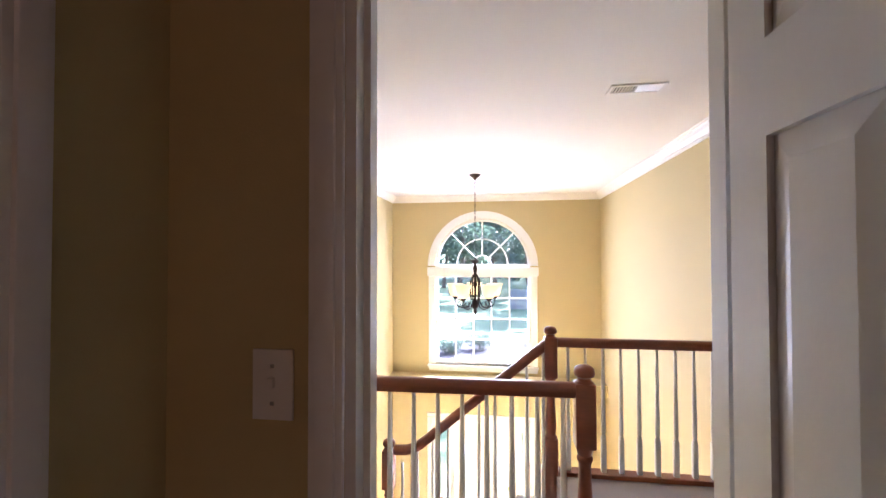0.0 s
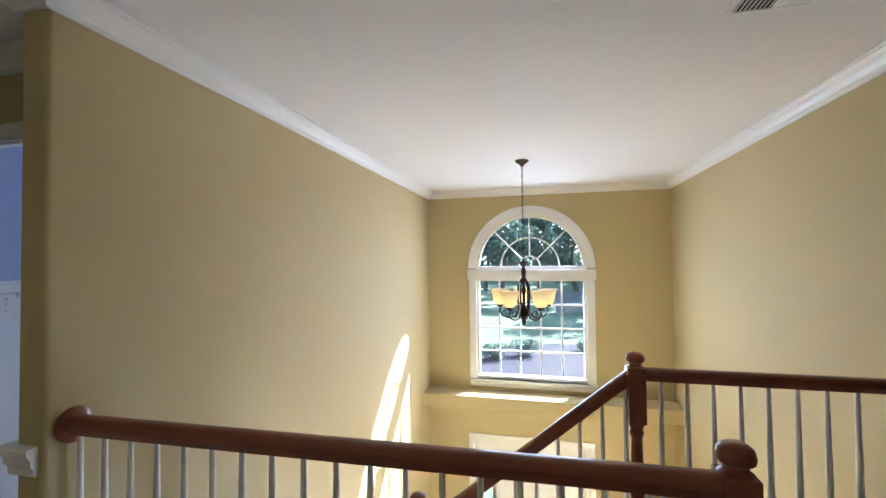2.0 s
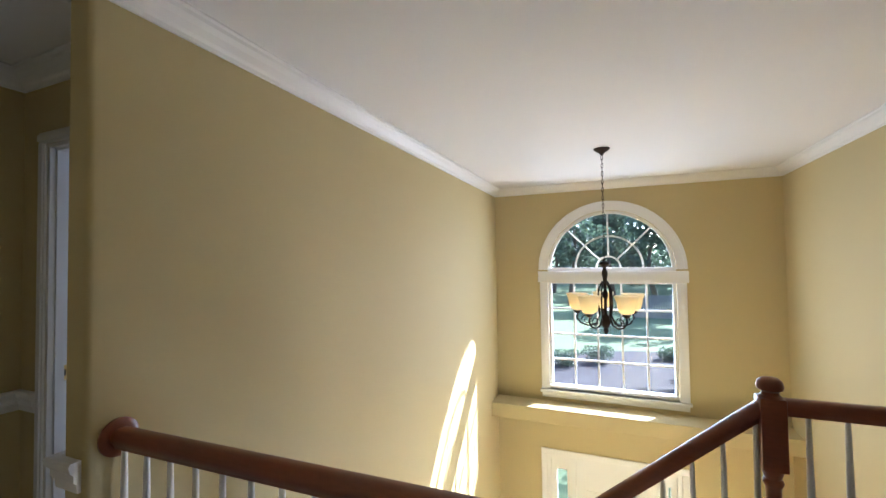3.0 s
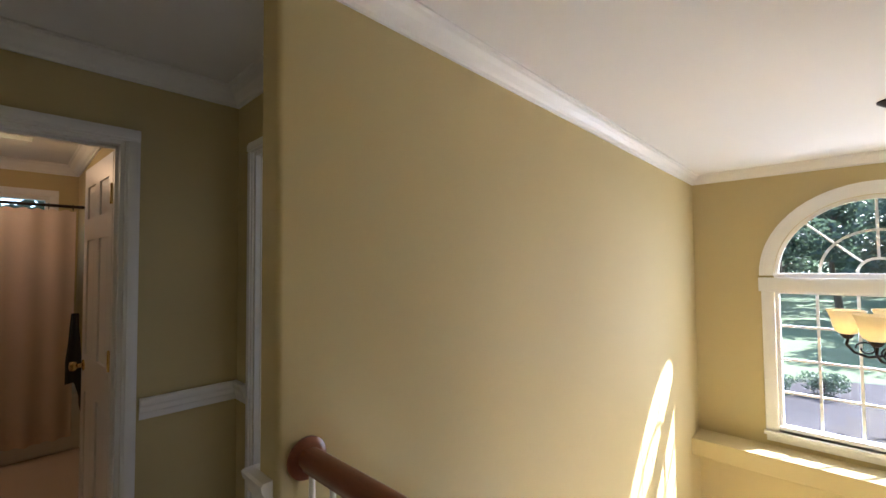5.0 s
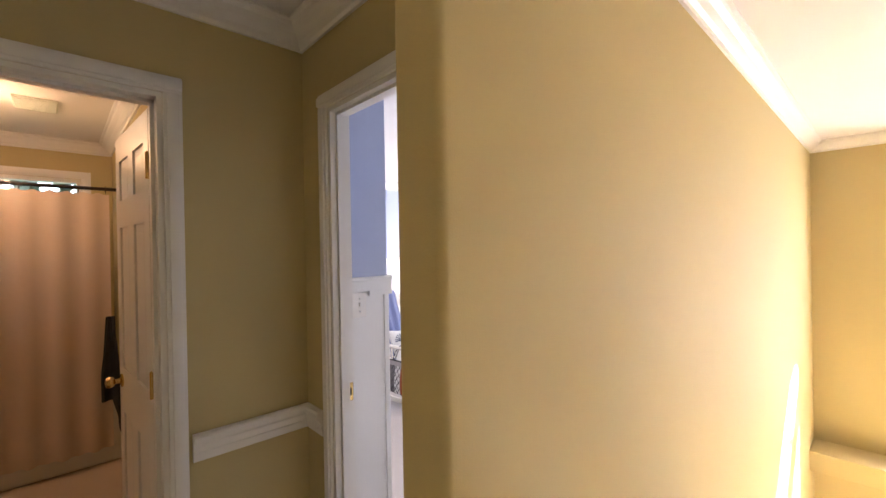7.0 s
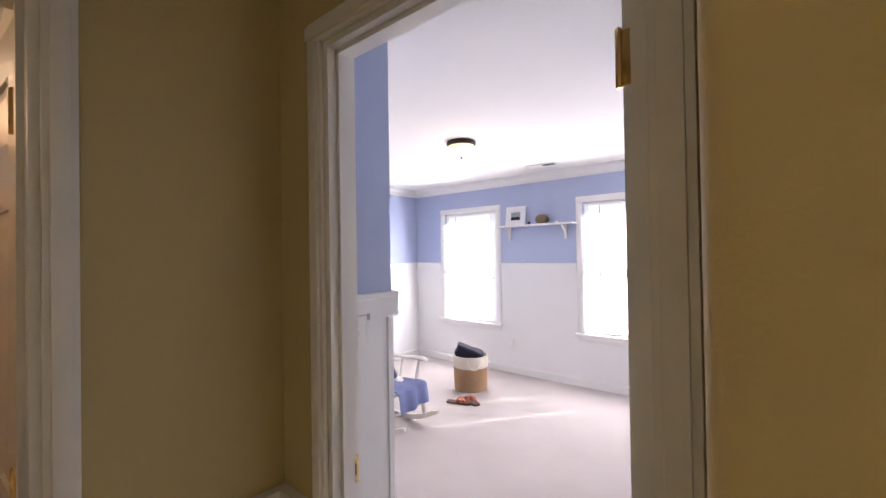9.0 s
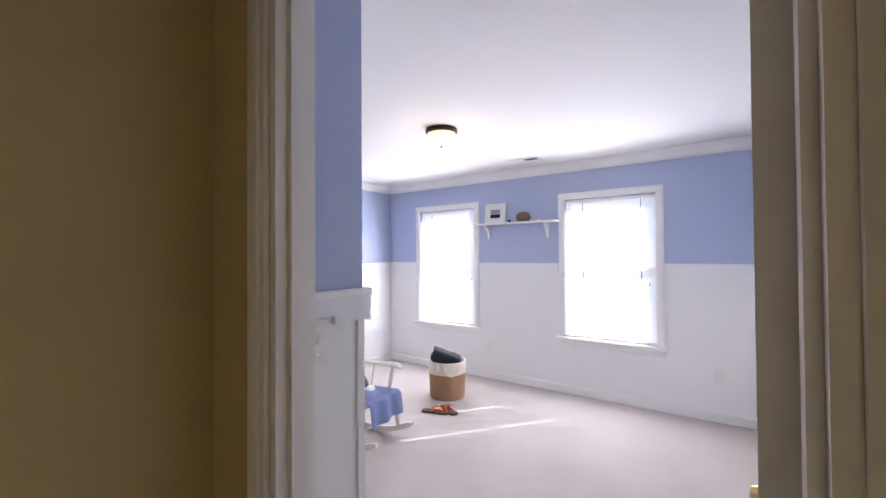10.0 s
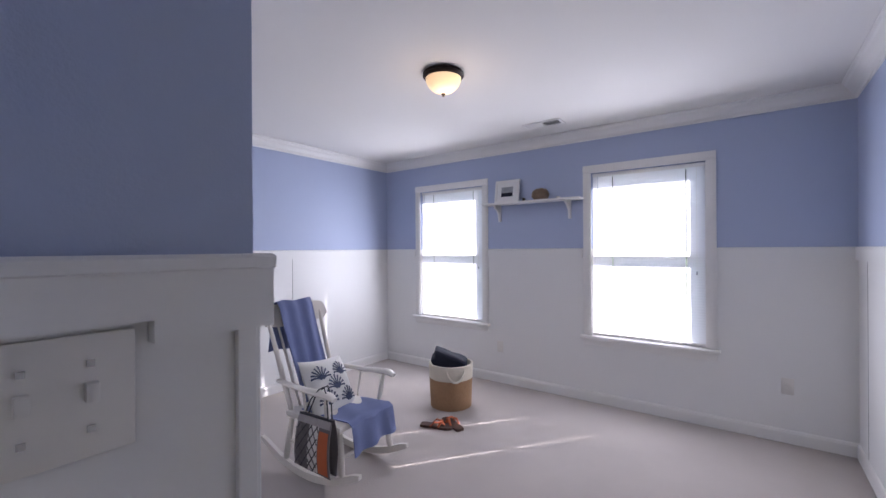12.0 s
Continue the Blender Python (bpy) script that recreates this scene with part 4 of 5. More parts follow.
# ---- bedroom ceiling lamp ----
LX, LY = -2.165, -2.36
fl = thing("ceiling_lamp", "dark bronze flush ceiling lamp with a frosted bowl, lit", "ceiling lamp")
part("base_ring", lathe(bmesh.new(), ((0.08, 2.439), (0.117, 2.437), (0.122, 2.43), (0.118, 2.422), (0.123, 2.414), (0.114, 2.402), (0.108, 2.400), (0.106, 2.42), (0.08, 2.432)), (LX, LY, 0), 36), BRONZE, fl)
part("bowl", lathe(bmesh.new(), ((0.108, 2.41), (0.104, 2.385), (0.09, 2.355), (0.066, 2.331), (0.035, 2.316), (0.0, 2.312)), (LX, LY, 0), 36), FROST, fl, "frosted white glass bowl")
part("finial", lathe(bmesh.new(), ((0.0, 2.314), (0.012, 2.312), (0.013, 2.307), (0.007, 2.301), (0.008, 2.296), (0.0, 2.291)), (LX, LY, 0), 14), BRONZE, fl)
part("bulb", lathe(bmesh.new(), ((0.0, 2.345), (0.028, 2.355), (0.032, 2.38), (0.015, 2.405), (0.0, 2.407)), (LX + 0.02, LY, 0), 12), BULB, fl)

# ---- shelf with its things ----
SZ = 1.838
sh = thing("wall_shelf", "white painted wall shelf on two curved brackets", "shelf")
part("board", cbox(-2.90, -1.90, RY1 - 0.15, RY1 - 0.0005, SZ - 0.018, SZ, 0.003), WHITE, sh)
for x in (-2.76, -2.03):
    bm = bmesh.new()
    prof = [(0.0, 0.0), (0.125, 0.0), (0.120, -0.025), (0.075, -0.045), (0.042, -0.085), (0.028, -0.14), (0.022, -0.165), (0.0, -0.165)]
    ra = [bm.verts.new((x - 0.011, RY1 - 0.0005 - o, SZ - 0.019 + u)) for o, u in prof]
    rb = [bm.verts.new((x + 0.011, RY1 - 0.0005 - o, SZ - 0.019 + u)) for o, u in prof]
    for i in range(len(prof)):
        j = (i + 1) % len(prof)
        bm.faces.new((ra[i], ra[j], rb[j], rb[i]))
    bm.faces.new(ra)
    bm.faces.new(rb)
    part("bracket", bm, WHITE, sh, smooth=False)
pf = thing("picture_frame", "white framed grey seascape print leaning on the shelf", "picture frame", m=Matrix.Translation((-2.66, RY1 - 0.06, SZ)) @ pose(0, 0, 0, -9, 0, 0))
part("frame", slab("y", -0.008, 0.018, -0.135, 0.135, 0.0, 0.235, [(-0.11, 0.11, 0.025, 0.21)]), WHITE, pf, smooth=False)
part("mat_board", slab("y", -0.001, 0.004, -0.11, 0.11, 0.025, 0.21, [(-0.065, 0.065, 0.065, 0.165)]), PANEL, pf, smooth=False)
part("print", cbox(-0.065, 0.065, 0.0, 0.003, 0.065, 0.165), PHOTO, pf, "grey seascape", smooth=False)
part("print_water", cbox(-0.064, 0.064, -0.0006, 0.0, 0.066, 0.105), NAVY, pf, "dark water band", smooth=False)
bm = bmesh.new()
bmesh.ops.create_icosphere(bm, subdivisions=4, radius=1.0)
for v in bm.verts:
    a = noise.noise(v.co * 3.0) * 0.09 + noise.noise(v.co * 9.0) * 0.05
    v.co = Vector((v.co.x * 0.085, v.co.y * 0.055, max(v.co.z, -0.75) * 0.062)) * (1 + a)
zmin = min(v.co.z for v in bm.verts)
bmesh.ops.translate(bm, verts=bm.verts, vec=(-2.29, RY1 - 0.075, SZ - zmin))
tagged(new("shell_ornament", mesh_of("shell_ornament", bm, SHELLM, True)), "mottled brown shell ornament on the white shelf", "ornament")
bm = lathe(bmesh.new(), ((0.0, 0.0), (0.016, 0.002), (0.02, 0.012), (0.012, 0.024), (0.0, 0.027)), (-2.12, RY1 - 0.06, SZ), 14)
tagged(new("pebble_ornament", mesh_of("pebble_ornament", bm, PILLOW, True)), "small white shell on the shelf end", "ornament")
bm = lathe(bmesh.new(), ((0.0, 0.0), (0.016, 0.0), (0.017, 0.028), (0.012, 0.034), (0.0, 0.035)), (-2.47, RY1 - 0.06, SZ), 14)
tagged(new("small_jar", mesh_of("small_jar", bm, BLACK, True)), "small black jar beside the picture frame", "jar")

# ---- oval mirror ----
MY, MZ, MA, MB = -2.58, 1.70, 0.39, 0.285
mi = thing("oval_mirror", "oval mirror held by chrome clips on the blue wall", "mirror")
bm = bmesh.new()
rings = []
for k_, (sc_, dx) in enumerate(((1.0, 0.002), (1.0, 0.006), (0.94, 0.010))):
    rings.append([bm.verts.new((RX1 - dx, MY + MA * sc_ * math.cos(2 * math.pi * k / 64), MZ + MB * sc_ * math.sin(2 * math.pi * k / 64))) for k in range(64)])
for a, b in zip(rings, rings[1:]):
    for k in range(64):
        bm.faces.new((a[k], a[(k + 1) % 64], b[(k + 1) % 64], b[k]))
bm.faces.new(rings[-1])
part("mirror_glass", bm, MIRROR, mi, smooth=False)
for sy, sz in ((1, 1), (1, -1), (-1, 1), (-1, -1)):
    y, z = MY + sy * MA * 0.75, MZ + sz * MB * 0.66
    part("clip", cbox(RX1 - 0.014, RX1 - 0.0005, y - 0.011, y + 0.011, z - 0.011, z + 0.011, 0.002), CHROME, mi)

# ---- rocking chair ----
CHM = pose(-2.83, -2.625, 0, 0, 0, 5) @ Matrix.Diagonal((1, 0.92, 0.965, 1))
rc = thing("rocking_chair", "white painted wooden rocking chair with spindle back", "chair", m=CHM)
WP = material("white_chair_paint", (0.74, 0.70, 0.64), 0.4, vary=0.06, scale=12, fine=70)


def rocker_z(x):
    return 0.14 * (x + 0.02) ** 2 / 0.2


for s in (-1, 1):
    pts = [(-0.47 + 0.86 * k / 16, 0.235 * s) for k in range(17)]
    bm = bmesh.new()
    rows = []
    for k, (x, y) in enumerate(pts):
        z = rocker_z(x)
        hgt = 0.045 if 0 < k < 16 else 0.028
        rows.append([bm.verts.new(v) for v in ((x, y - 0.014, z), (x, y + 0.014, z), (x, y + 0.014, z + hgt), (x, y - 0.014, z + hgt))])
    for a, b in zip(rows, rows[1:]):
        for j in range(4):
            bm.faces.new((a[j], a[(j + 1) % 4], b[(j + 1) % 4], b[j]))
    bm.faces.new(rows[0])
    bm.faces.new(rows[-1])
    part("rocker", bm, WP, rc)
    for x0, x1 in ((0.255, 0.225), (-0.24, -0.19)):
        part("leg", tube(bmesh.new(), [(x0, 0.235 * s, rocker_z(x0) + 0.03), (x0 + (x1 - x0) * 0.3, 0.232 * s, 0.12), (x0 + (x1 - x0) * 0.6, 0.228 * s, 0.22), (x1, 0.222 * s, 0.345)], [0.016, 0.021, 0.022, 0.016], 12), WP, rc)
    part("side_stretcher", tube(bmesh.new(), [(0.20, 0.23 * s, 0.19), (-0.02, 0.232 * s, 0.195), (-0.22, 0.23 * s, 0.2)], [0.009, 0.013, 0.009], 8), WP, rc)
    part("arm_rest", tube(bmesh.new(), [(-0.29, 0.245 * s, 0.575), (-0.15, 0.262 * s, 0.572), (0.0, 0.275 * s, 0.570), (0.12, 0.285 * s, 0.575), (0.20, 0.288 * s, 0.577), (0.245, 0.288 * s, 0.560)], [0.022, 0.026, 0.029, 0.034, 0.037, 0.024], 12, 0.55), WP, rc)
    part("arm_post", tube(bmesh.new(), [(0.15, 0.235 * s, 0.36), (0.155, 0.25 * s, 0.42), (0.16, 0.265 * s, 0.5), (0.165, 0.275 * s, 0.565)], [0.012, 0.018, 0.017, 0.011], 10), WP, rc)
    part("arm_spindle", tube(bmesh.new(), [(-0.04, 0.238 * s, 0.36), (-0.03, 0.27 * s, 0.565)], 0.009, 8), WP, rc)
    part("back_post", tube(bmesh.new(), [(-0.215, 0.20 * s, 0.36), (-0.27, 0.215 * s, 0.55), (-0.345, 0.225 * s, 0.78), (-0.41, 0.235 * s, 0.97)], [0.016, 0.018, 0.016, 0.012], 10), WP, rc)
for x in (0.205, -0.225):
    part("stretcher", tube(bmesh.new(), [(x, -0.23, 0.17), (x, 0, 0.172), (x, 0.23, 0.17)], [0.009, 0.014, 0.009], 8), WP, rc)
bm = cbox(-0.25, 0.255, -0.255, 0.255, 0.335, 0.375, 0.016)
for v in bm.verts:
    v.co.z += 0.02 * (v.co.x / 0.25) ** 2 - 0.006
    v.co.y *= 1.0 - 0.1 * max(0, -v.co.x / 0.25)
part("seat", bm, WP, rc)
bm = bmesh.new()
rows = []
for k in range(21):
    u = -1 + k / 10
    hgt = 0.062 + 0.030 * (1 - u * u) - (0.028 if abs(u) > 0.95 else 0)
    x = -0.405 - 0.035 * (1 - u * u)
    y = u * 0.285
    zc = 0.985
    rows.append([bm.verts.new(v) for v in ((x + 0.014 + 0.012, y, zc - hgt), (x - 0.006 + 0.012, y, zc - hgt), (x - 0.03, y, zc + hgt * 0.8), (x - 0.010, y, zc + hgt * 0.8))])
for a, b in zip(rows, rows[1:]):
    for j in range(4):
        bm.faces.new((a[j], a[(j + 1) % 4], b[(j + 1) % 4], b[j]))
bm.faces.new(rows[0])
bm.faces.new(rows[-1])
part("crest_rail", bm, WP, rc)
for k in range(5):
    y = -0.13 + 0.065 * k
    part("spindle", tube(bmesh.new(), [(-0.222, y * 0.9, 0.36), (-0.30, y * 1.05, 0.60), (-0.425, y * 1.15, 0.94)], [0.008, 0.011, 0.007], 8), WP, rc)


def cloth(name, rows_fn, nu, nv, mat, m, label, category, thick=0.006):
    """A draped sheet from a function of (u, v) in 0..1, given thickness."""
    bm = bmesh.new()
    g = [[bm.verts.new(rows_fn(i / nu, j / nv)) for j in range(nv + 1)] for i in range(nu + 1)]
    for i in range(nu):
        for j in range(nv):
            bm.faces.new((g[i][j], g[i + 1][j], g[i + 1][j + 1], g[i][j + 1]))
    bmesh.ops.recalc_face_normals(bm, faces=bm.faces)
    bmesh.ops.solidify(bm, geom=list(bm.faces), thickness=thick)
    ob = new(name, mesh_of(name, bm, mat, True))
    ob.matrix_world = m
    return tagged(ob, label, category)


def along(path, s):
    d = [0.0]
    for a, b in zip(path, path[1:]):
        d.append(d[-1] + (Vector(b) - Vector(a)).length)
    q = s * d[-1]
    for i in range(len(path) - 1):
        if q <= d[i + 1] + 1e-9:
            f = (q - d[i]) / max(1e-9, d[i + 1] - d[i])
            return Vector(path[i]).lerp(Vector(path[i + 1]), f)
    return Vector(path[-1])


BACKP = [(-0.50, 0, 0.72), (-0.47, 0, 0.95), (-0.462, 0, 1.062), (-0.425, 0, 1.078), (-0.395, 0, 1.03), (-0.365, 0, 0.93), (-0.30, 0, 0.75), (-0.245, 0, 0.60), (-0.20, 0, 0.48), (-0.185, 0, 0.40)]


def back_throw(u, v):
    p = along(BACKP, v)
    w = 0.33 - 0.05 * v
    fold = 0.012 * math.sin(u * 17 + 2 * v) * (0.3 + v)
    return p + Vector((fold + 0.008, -0.17 + w * u + 0.03 * v, 0.006 * math.sin(u * 9)))


cloth("throw_blanket", back_throw, 26, 40, DENIM, CHM, "blue cloth throw draped over the rocking chair back", "blanket")
SEATP = [(-0.16, 0, 0.392), (0.0, 0, 0.386), (0.16, 0, 0.395), (0.255, 0, 0.405), (0.285, 0, 0.385), (0.295, 0, 0.32), (0.305, 0, 0.22)]


def seat_throw(u, v):
    p = along(SEATP, v)
    drop = max(0.0, v - 0.62)
    fold = 0.014 * math.sin(u * 15 + 1.0) * (0.2 + 2 * drop)
    return p + Vector((fold + drop * 0.05 * u, -0.17 + 0.40 * u - 0.02 * v, 0.10 * drop * (u - 0.5) + 0.004 * math.sin(u * 11 + v * 7)))


cloth("seat_throw", seat_throw, 26, 34, DENIM, CHM, "blue cloth throw hanging over the rocking chair seat", "blanket")
PM = CHM @ Matrix.Translation((-0.085, 0.0, 0.505)) @ pose(0, 0, 0, 0, 0, 4) @ pose(0, 0, 0, 0, 60, 0) @ pose(0, 0, 0, 0, 0, -6)
pil = thing("throw_pillow", "white throw pillow with navy coral print on the chair", "pillow", m=PM)


def pillow_z(x, y):
    ex, ey = 1 - min(1, abs(x) / 0.20) ** 2.4, 1 - min(1, abs(y) / 0.20) ** 2.4
    return 0.078 * max(0.0, ex * ey) ** 0.55


bm = bmesh.new()
for s in (1, -1):
    g = []
    for i in range(25):
        row = []
        for j in range(25):
            x, y = -0.2 + 0.4 * i / 24, -0.2 + 0.4 * j / 24
            pinch = 1 - 0.07 * (1 - (abs(x) / 0.2) ** 2) * (abs(y) / 0.2) ** 2
            pinch2 = 1 - 0.07 * (1 - (abs(y) / 0.2) ** 2) * (abs(x) / 0.2) ** 2
            row.append(bm.verts.new((x * pinch2, y * pinch, s * pillow_z(x, y))))
        g.append(row)
    for i in range(24):
        for j in range(24):
            bm.faces.new((g[i][j], g[i + 1][j], g[i + 1][j + 1], g[i][j + 1]))
bmesh.ops.remove_doubles(bm, verts=bm.verts, dist=0.0008)
part("cover", bm, PILLOW, pil)
rng = random.Random(4)
for cx, cy in ((0.09, 0.09), (0.085, -0.09), (-0.09, 0.08), (-0.08, -0.10), (0.0, 0.0)):
    bm = bmesh.new()
    for k in range(9):
        a = -1.3 + 2.6 * k / 8
        L = 0.092 * (1 - 0.25 * abs(a) / 1.3)
        prev = None
        pts = []
        for q in range(5):
            rr = 0.008 + L * q / 4
            x, y = cx + 0.045 - rr * math.cos(a * (0.6 + 0.1 * q)), cy + rr * math.sin(a * (0.6 + 0.1 * q))
            x, y = max(-0.185, min(0.185, x)), max(-0.185, min(0.185, y))
            pts.append((x, y, pillow_z(x, y) + 0.0015))
        tube(bm, pts, [0.006, 0.0055, 0.005, 0.0055, 0.007], 5, 0.35)
    part("coral_motif", bm, CORAL, pil, "navy coral branch print")

BAGPALE = material("pale_grey_weave", (0.36, 0.33, 0.32), 0.8, vary=0.25, scale=30, fine=160, bump=0.6)
BGM = CHM @ Matrix.Translation((0.135, -0.315, 0.045))
bag = thing("tote_bag", "grey woven tote bag with orange panel on the chair arm", "bag", m=BGM)


def bag_face(y):
    bm = bmesh.new()
    n = 10
    g = []
    for i in range(n + 1):
        row = []
        for j in range(n + 1):
            u, v = i / n, j / n
            x = -0.13 + 0.26 * u + 0.03 * (1 - v) * (u - 0.5) - 0.02 * (1 - v)
            z = 0.10 + 0.31 * v - 0.02 * u * (1 - v)
            row.append(bm.verts.new((x, y * (0.3 + 1.2 * (1 - v) * v * 2 + 0.4 * (1 - v)), z)))
        g.append(row)
    for i in range(n):
        for j in range(n):
            bm.faces.new((g[i][j], g[i + 1][j], g[i + 1][j + 1], g[i][j + 1]))
    return bm, g


for y in (-0.035, 0.035):
    bm, _ = bag_face(y)
    bmesh.ops.recalc_face_normals(bm, faces=bm.faces)
    bmesh.ops.solidify(bm, geom=list(bm.faces), thickness=0.004)
    part("bag_side", bm, BAGGREY, bag)


def bag_at(u, v, lift=0.006):
    x = -0.13 + 0.26 * u + 0.03 * (1 - v) * (u - 0.5) - 0.02 * (1 - v)
    z = 0.10 + 0.31 * v - 0.02 * u * (1 - v)
    return (x, -0.035 * (0.3 + 2.4 * (1 - v) * v + 0.4 * (1 - v)) - lift, z)


def bag_patch(u0, u1, v0, v1, lift):
    bm = bmesh.new()
    g = [[bm.verts.new(bag_at(u0 + (u1 - u0) * i / 4, v0 + (v1 - v0) * j / 8, lift)) for j in range(9)] for i in range(5)]
    for i in range(4):
        for j in range(8):
            bm.faces.new((g[i][j], g[i + 1][j], g[i + 1][j + 1], g[i][j + 1]))
    return bm


part("orange_panel", bag_patch(0.70, 0.97, 0.05, 0.80, 0.006), ORANGE, bag, "orange panel")
part("pale_panel", bag_patch(0.40, 0.68, 0.03, 0.86, 0.0055), PILLOW, bag, "pale open-weave panel")
part("top_band", bag_patch(0.0, 1.0, 0.86, 0.99, 0.0075), BAGPALE, bag, "pale grey top band")
for k in range(-4, 6):
    for sgn in (1, -1):
        pts = []
        for q in range(9):
            v = 0.03 + 0.83 * q / 8
            u = 0.17 * k + (0.75 * v if sgn > 0 else 0.75 * (1 - v))
            if 0.01 <= u <= 0.70:
                pts.append(bag_at(u, v, 0.008))
        if len(pts) > 1:
            part("cord_strand", tube(bmesh.new(), pts, 0.0035, 5), TOWEL if sgn > 0 else BAGGREY, bag)
part("rim", tube(bmesh.new(), [bag_at(k / 8, 1.0, 0.001) for k in range(9)], 0.006, 6), TOWEL, bag, "dark bound rim")
for y in (-0.012, 0.02):
    part("strap", tube(bmesh.new(), [(-0.09, y, 0.405), (-0.05, y + 0.01, 0.50), (0.0, y + 0.03, 0.562), (0.03, y + 0.035, 0.578), (0.06, y + 0.025, 0.55), (0.09, y + 0.005, 0.48), (0.10, y, 0.405)], 0.0042, 6), TOWEL, bag, "dark strap")

# ---- basket and slippers ----
KX, KY = -2.835, -1.37
bk = thing("laundry_basket", "jute laundry basket with a cream rim and rope handles", "basket")
bm = bmesh.new()
out = [(0.0, 0.003)]
for k in range(49):
    z = 0.004 + 0.25 * k / 48
    out.append((0.178 + 0.010 * z / 0.25 + (0.0025 if k % 2 else -0.0005), z))
part("jute_body", lathe(bm, out, (KX, KY, 0), 40), WICKER, bk, "brown jute lower body")
out = []
for k in range(25):
    z = 0.254 + 0.125 * k / 24
    out.append((0.189 + 0.004 * k / 24 + (0.0025 if k % 2 else -0.0005), z))
out += [(0.180, 0.379), (0.176, 0.26), (0.0, 0.255)]
part("cream_band", lathe(bmesh.new(), out, (KX, KY, 0), 40), ROPE, bk, "cream rope upper band")
for a in (-0.75, 2.4):
    ca, sa = math.cos(a), math.sin(a)
    pts = []
    for k in range(13):
        q = math.pi * k / 12
        t_ = 0.075 * math.cos(q)
        r_ = 0.196 + 0.022 * math.sin(q)
        pts.append((KX + r_ * ca - t_ * sa, KY + r_ * sa + t_ * ca, 0.345 - 0.085 * math.sin(q)))
    part("rope_handle", tube(bmesh.new(), pts, 0.010, 8), ROPE, bk, "cream rope handle")
bm = cbox(-0.15, 0.15, -0.10, 0.10, -0.075, 0.075, 0.03)
bmesh.ops.subdivide_edges(bm, edges=list(bm.edges), cuts=5, use_grid_fill=True)
for v in bm.verts:
    c = v.co.copy()
    taper = 1.0 - 0.35 * (c.x + 0.15) / 0.3
    v.co.z = c.z * taper + 0.014 * noise.noise(c * 14)
    v.co.y = c.y + 0.012 * noise.noise(c * 11 + Vector((3, 1, 0)))
    v.co.x = c.x + 0.010 * math.sin(c.z * 60)
bm.transform(Matrix.Translation((KX - 0.015, KY, 0.395)) @ pose(0, 0, 0, 0, 16, 34))
tagged(new("folded_blanket", mesh_of("folded_blanket", bm, NAVY, True)), "dark navy cloth bundled in the basket", "blanket")


def slipper(x, y, rz):
    root = thing("flip_flop", "orange strapped sandal on the carpet", "sandal", "pair of sandals", m=pose(x, y, 0, 0, 0, rz))
    bm = bmesh.new()
    prof = [(-0.12, 0.028), (-0.09, 0.036), (-0.02, 0.033), (0.05, 0.043), (0.10, 0.042), (0.13, 0.025), (0.135, 0.0)]
    outl = prof + [(a, -b) for a, b in prof[::-1][1:]]
    lo = [bm.verts.new((a, b, 0.001)) for a, b in outl]
    hi = [bm.verts.new((a, b, 0.020)) for a, b in outl]
    bm.faces.new(lo[::-1])
    bm.faces.new(hi)
    for i in range(len(outl)):
        j = (i + 1) % len(outl)
        bm.faces.new((lo[i], lo[j], hi[j], hi[i]))
    part("sole", bm, SOLE, root, smooth=False)
    for s in (-1, 1):
        part("strap", tube(bmesh.new(), [(0.075, 0.0, 0.02), (0.05, 0.012 * s, 0.048), (0.0, 0.034 * s, 0.05), (-0.035, 0.036 * s, 0.018)], [0.006, 0.010, 0.011, 0.009], 8, 0.5), ORANGE, root, "orange leather strap")
    part("cross_strap", tube(bmesh.new(), [(0.03, 0.040, 0.018), (0.045, 0.02, 0.05), (0.045, -0.02, 0.05), (0.03, -0.040, 0.018)], 0.011, 8, 0.5), ORANGE, root, "orange leather strap")


slipper(-2.66, -1.82, 20)
slipper(-2.57, -1.72, 155)

# ---- bathroom ----
CUX = -3.30
rod = thing("shower_rod", "dark metal shower curtain rod", "curtain rod")
part("rod", tube(bmesh.new(), [(CUX, -6.99, 1.965), (CUX, -4.91, 1.965)], 0.012, 10), BRONZE, rod)
for y in (-6.995, -4.905):
    part("flange", cbox(CUX - 0.03, CUX + 0.03, y - 0.004, y + 0.004, 1.935, 1.995, 0.003), BRONZE, rod)


def drape(u, v):
    y = -6.6 + 1.62 * u
    amp = 0.007 + 0.009 * v
    return Vector((CUX + amp * math.sin(u * 62) + 0.6 * amp * math.sin(u * 23 + 1), y, 1.93 - 1.80 * v + 0.006 * math.cos(u * 124)))


cur = cloth("shower_curtain", drape, 220, 8, CURTAIN, Matrix.Identity(4), "pale pinkish fabric shower curtain hanging from the rod", "curtain", 0.002)
for k in range(12):
    y = -6.58 + 1.58 * k / 11
    pts = [(CUX + 0.02 * math.cos(q), y, 1.958 + 0.026 * math.sin(q)) for q in [2 * math.pi * j / 10 for j in range(11)]]
    tagged(new("curtain_ring", mesh_of("curtain_ring", tube(bmesh.new(), pts, 0.0022, 5), BRONZE, True)), "dark curtain ring on the shower rod", "curtain ring", "curtain rings")
tub = thing("bathtub", "white bathtub behind the shower curtain", "bathtub")
part("apron", cbox(-3.42, -3.37, -6.95, -4.91, 0.003, 0.42, 0.01), WHITE, tub)
part("rim", cbox(-4.09, -3.36, -6.96, -4.91, 0.42, 0.45, 0.01), WHITE, tub)
bwin = thing("window_bath", "small high bathroom window with white frame", "window", kind="structure")
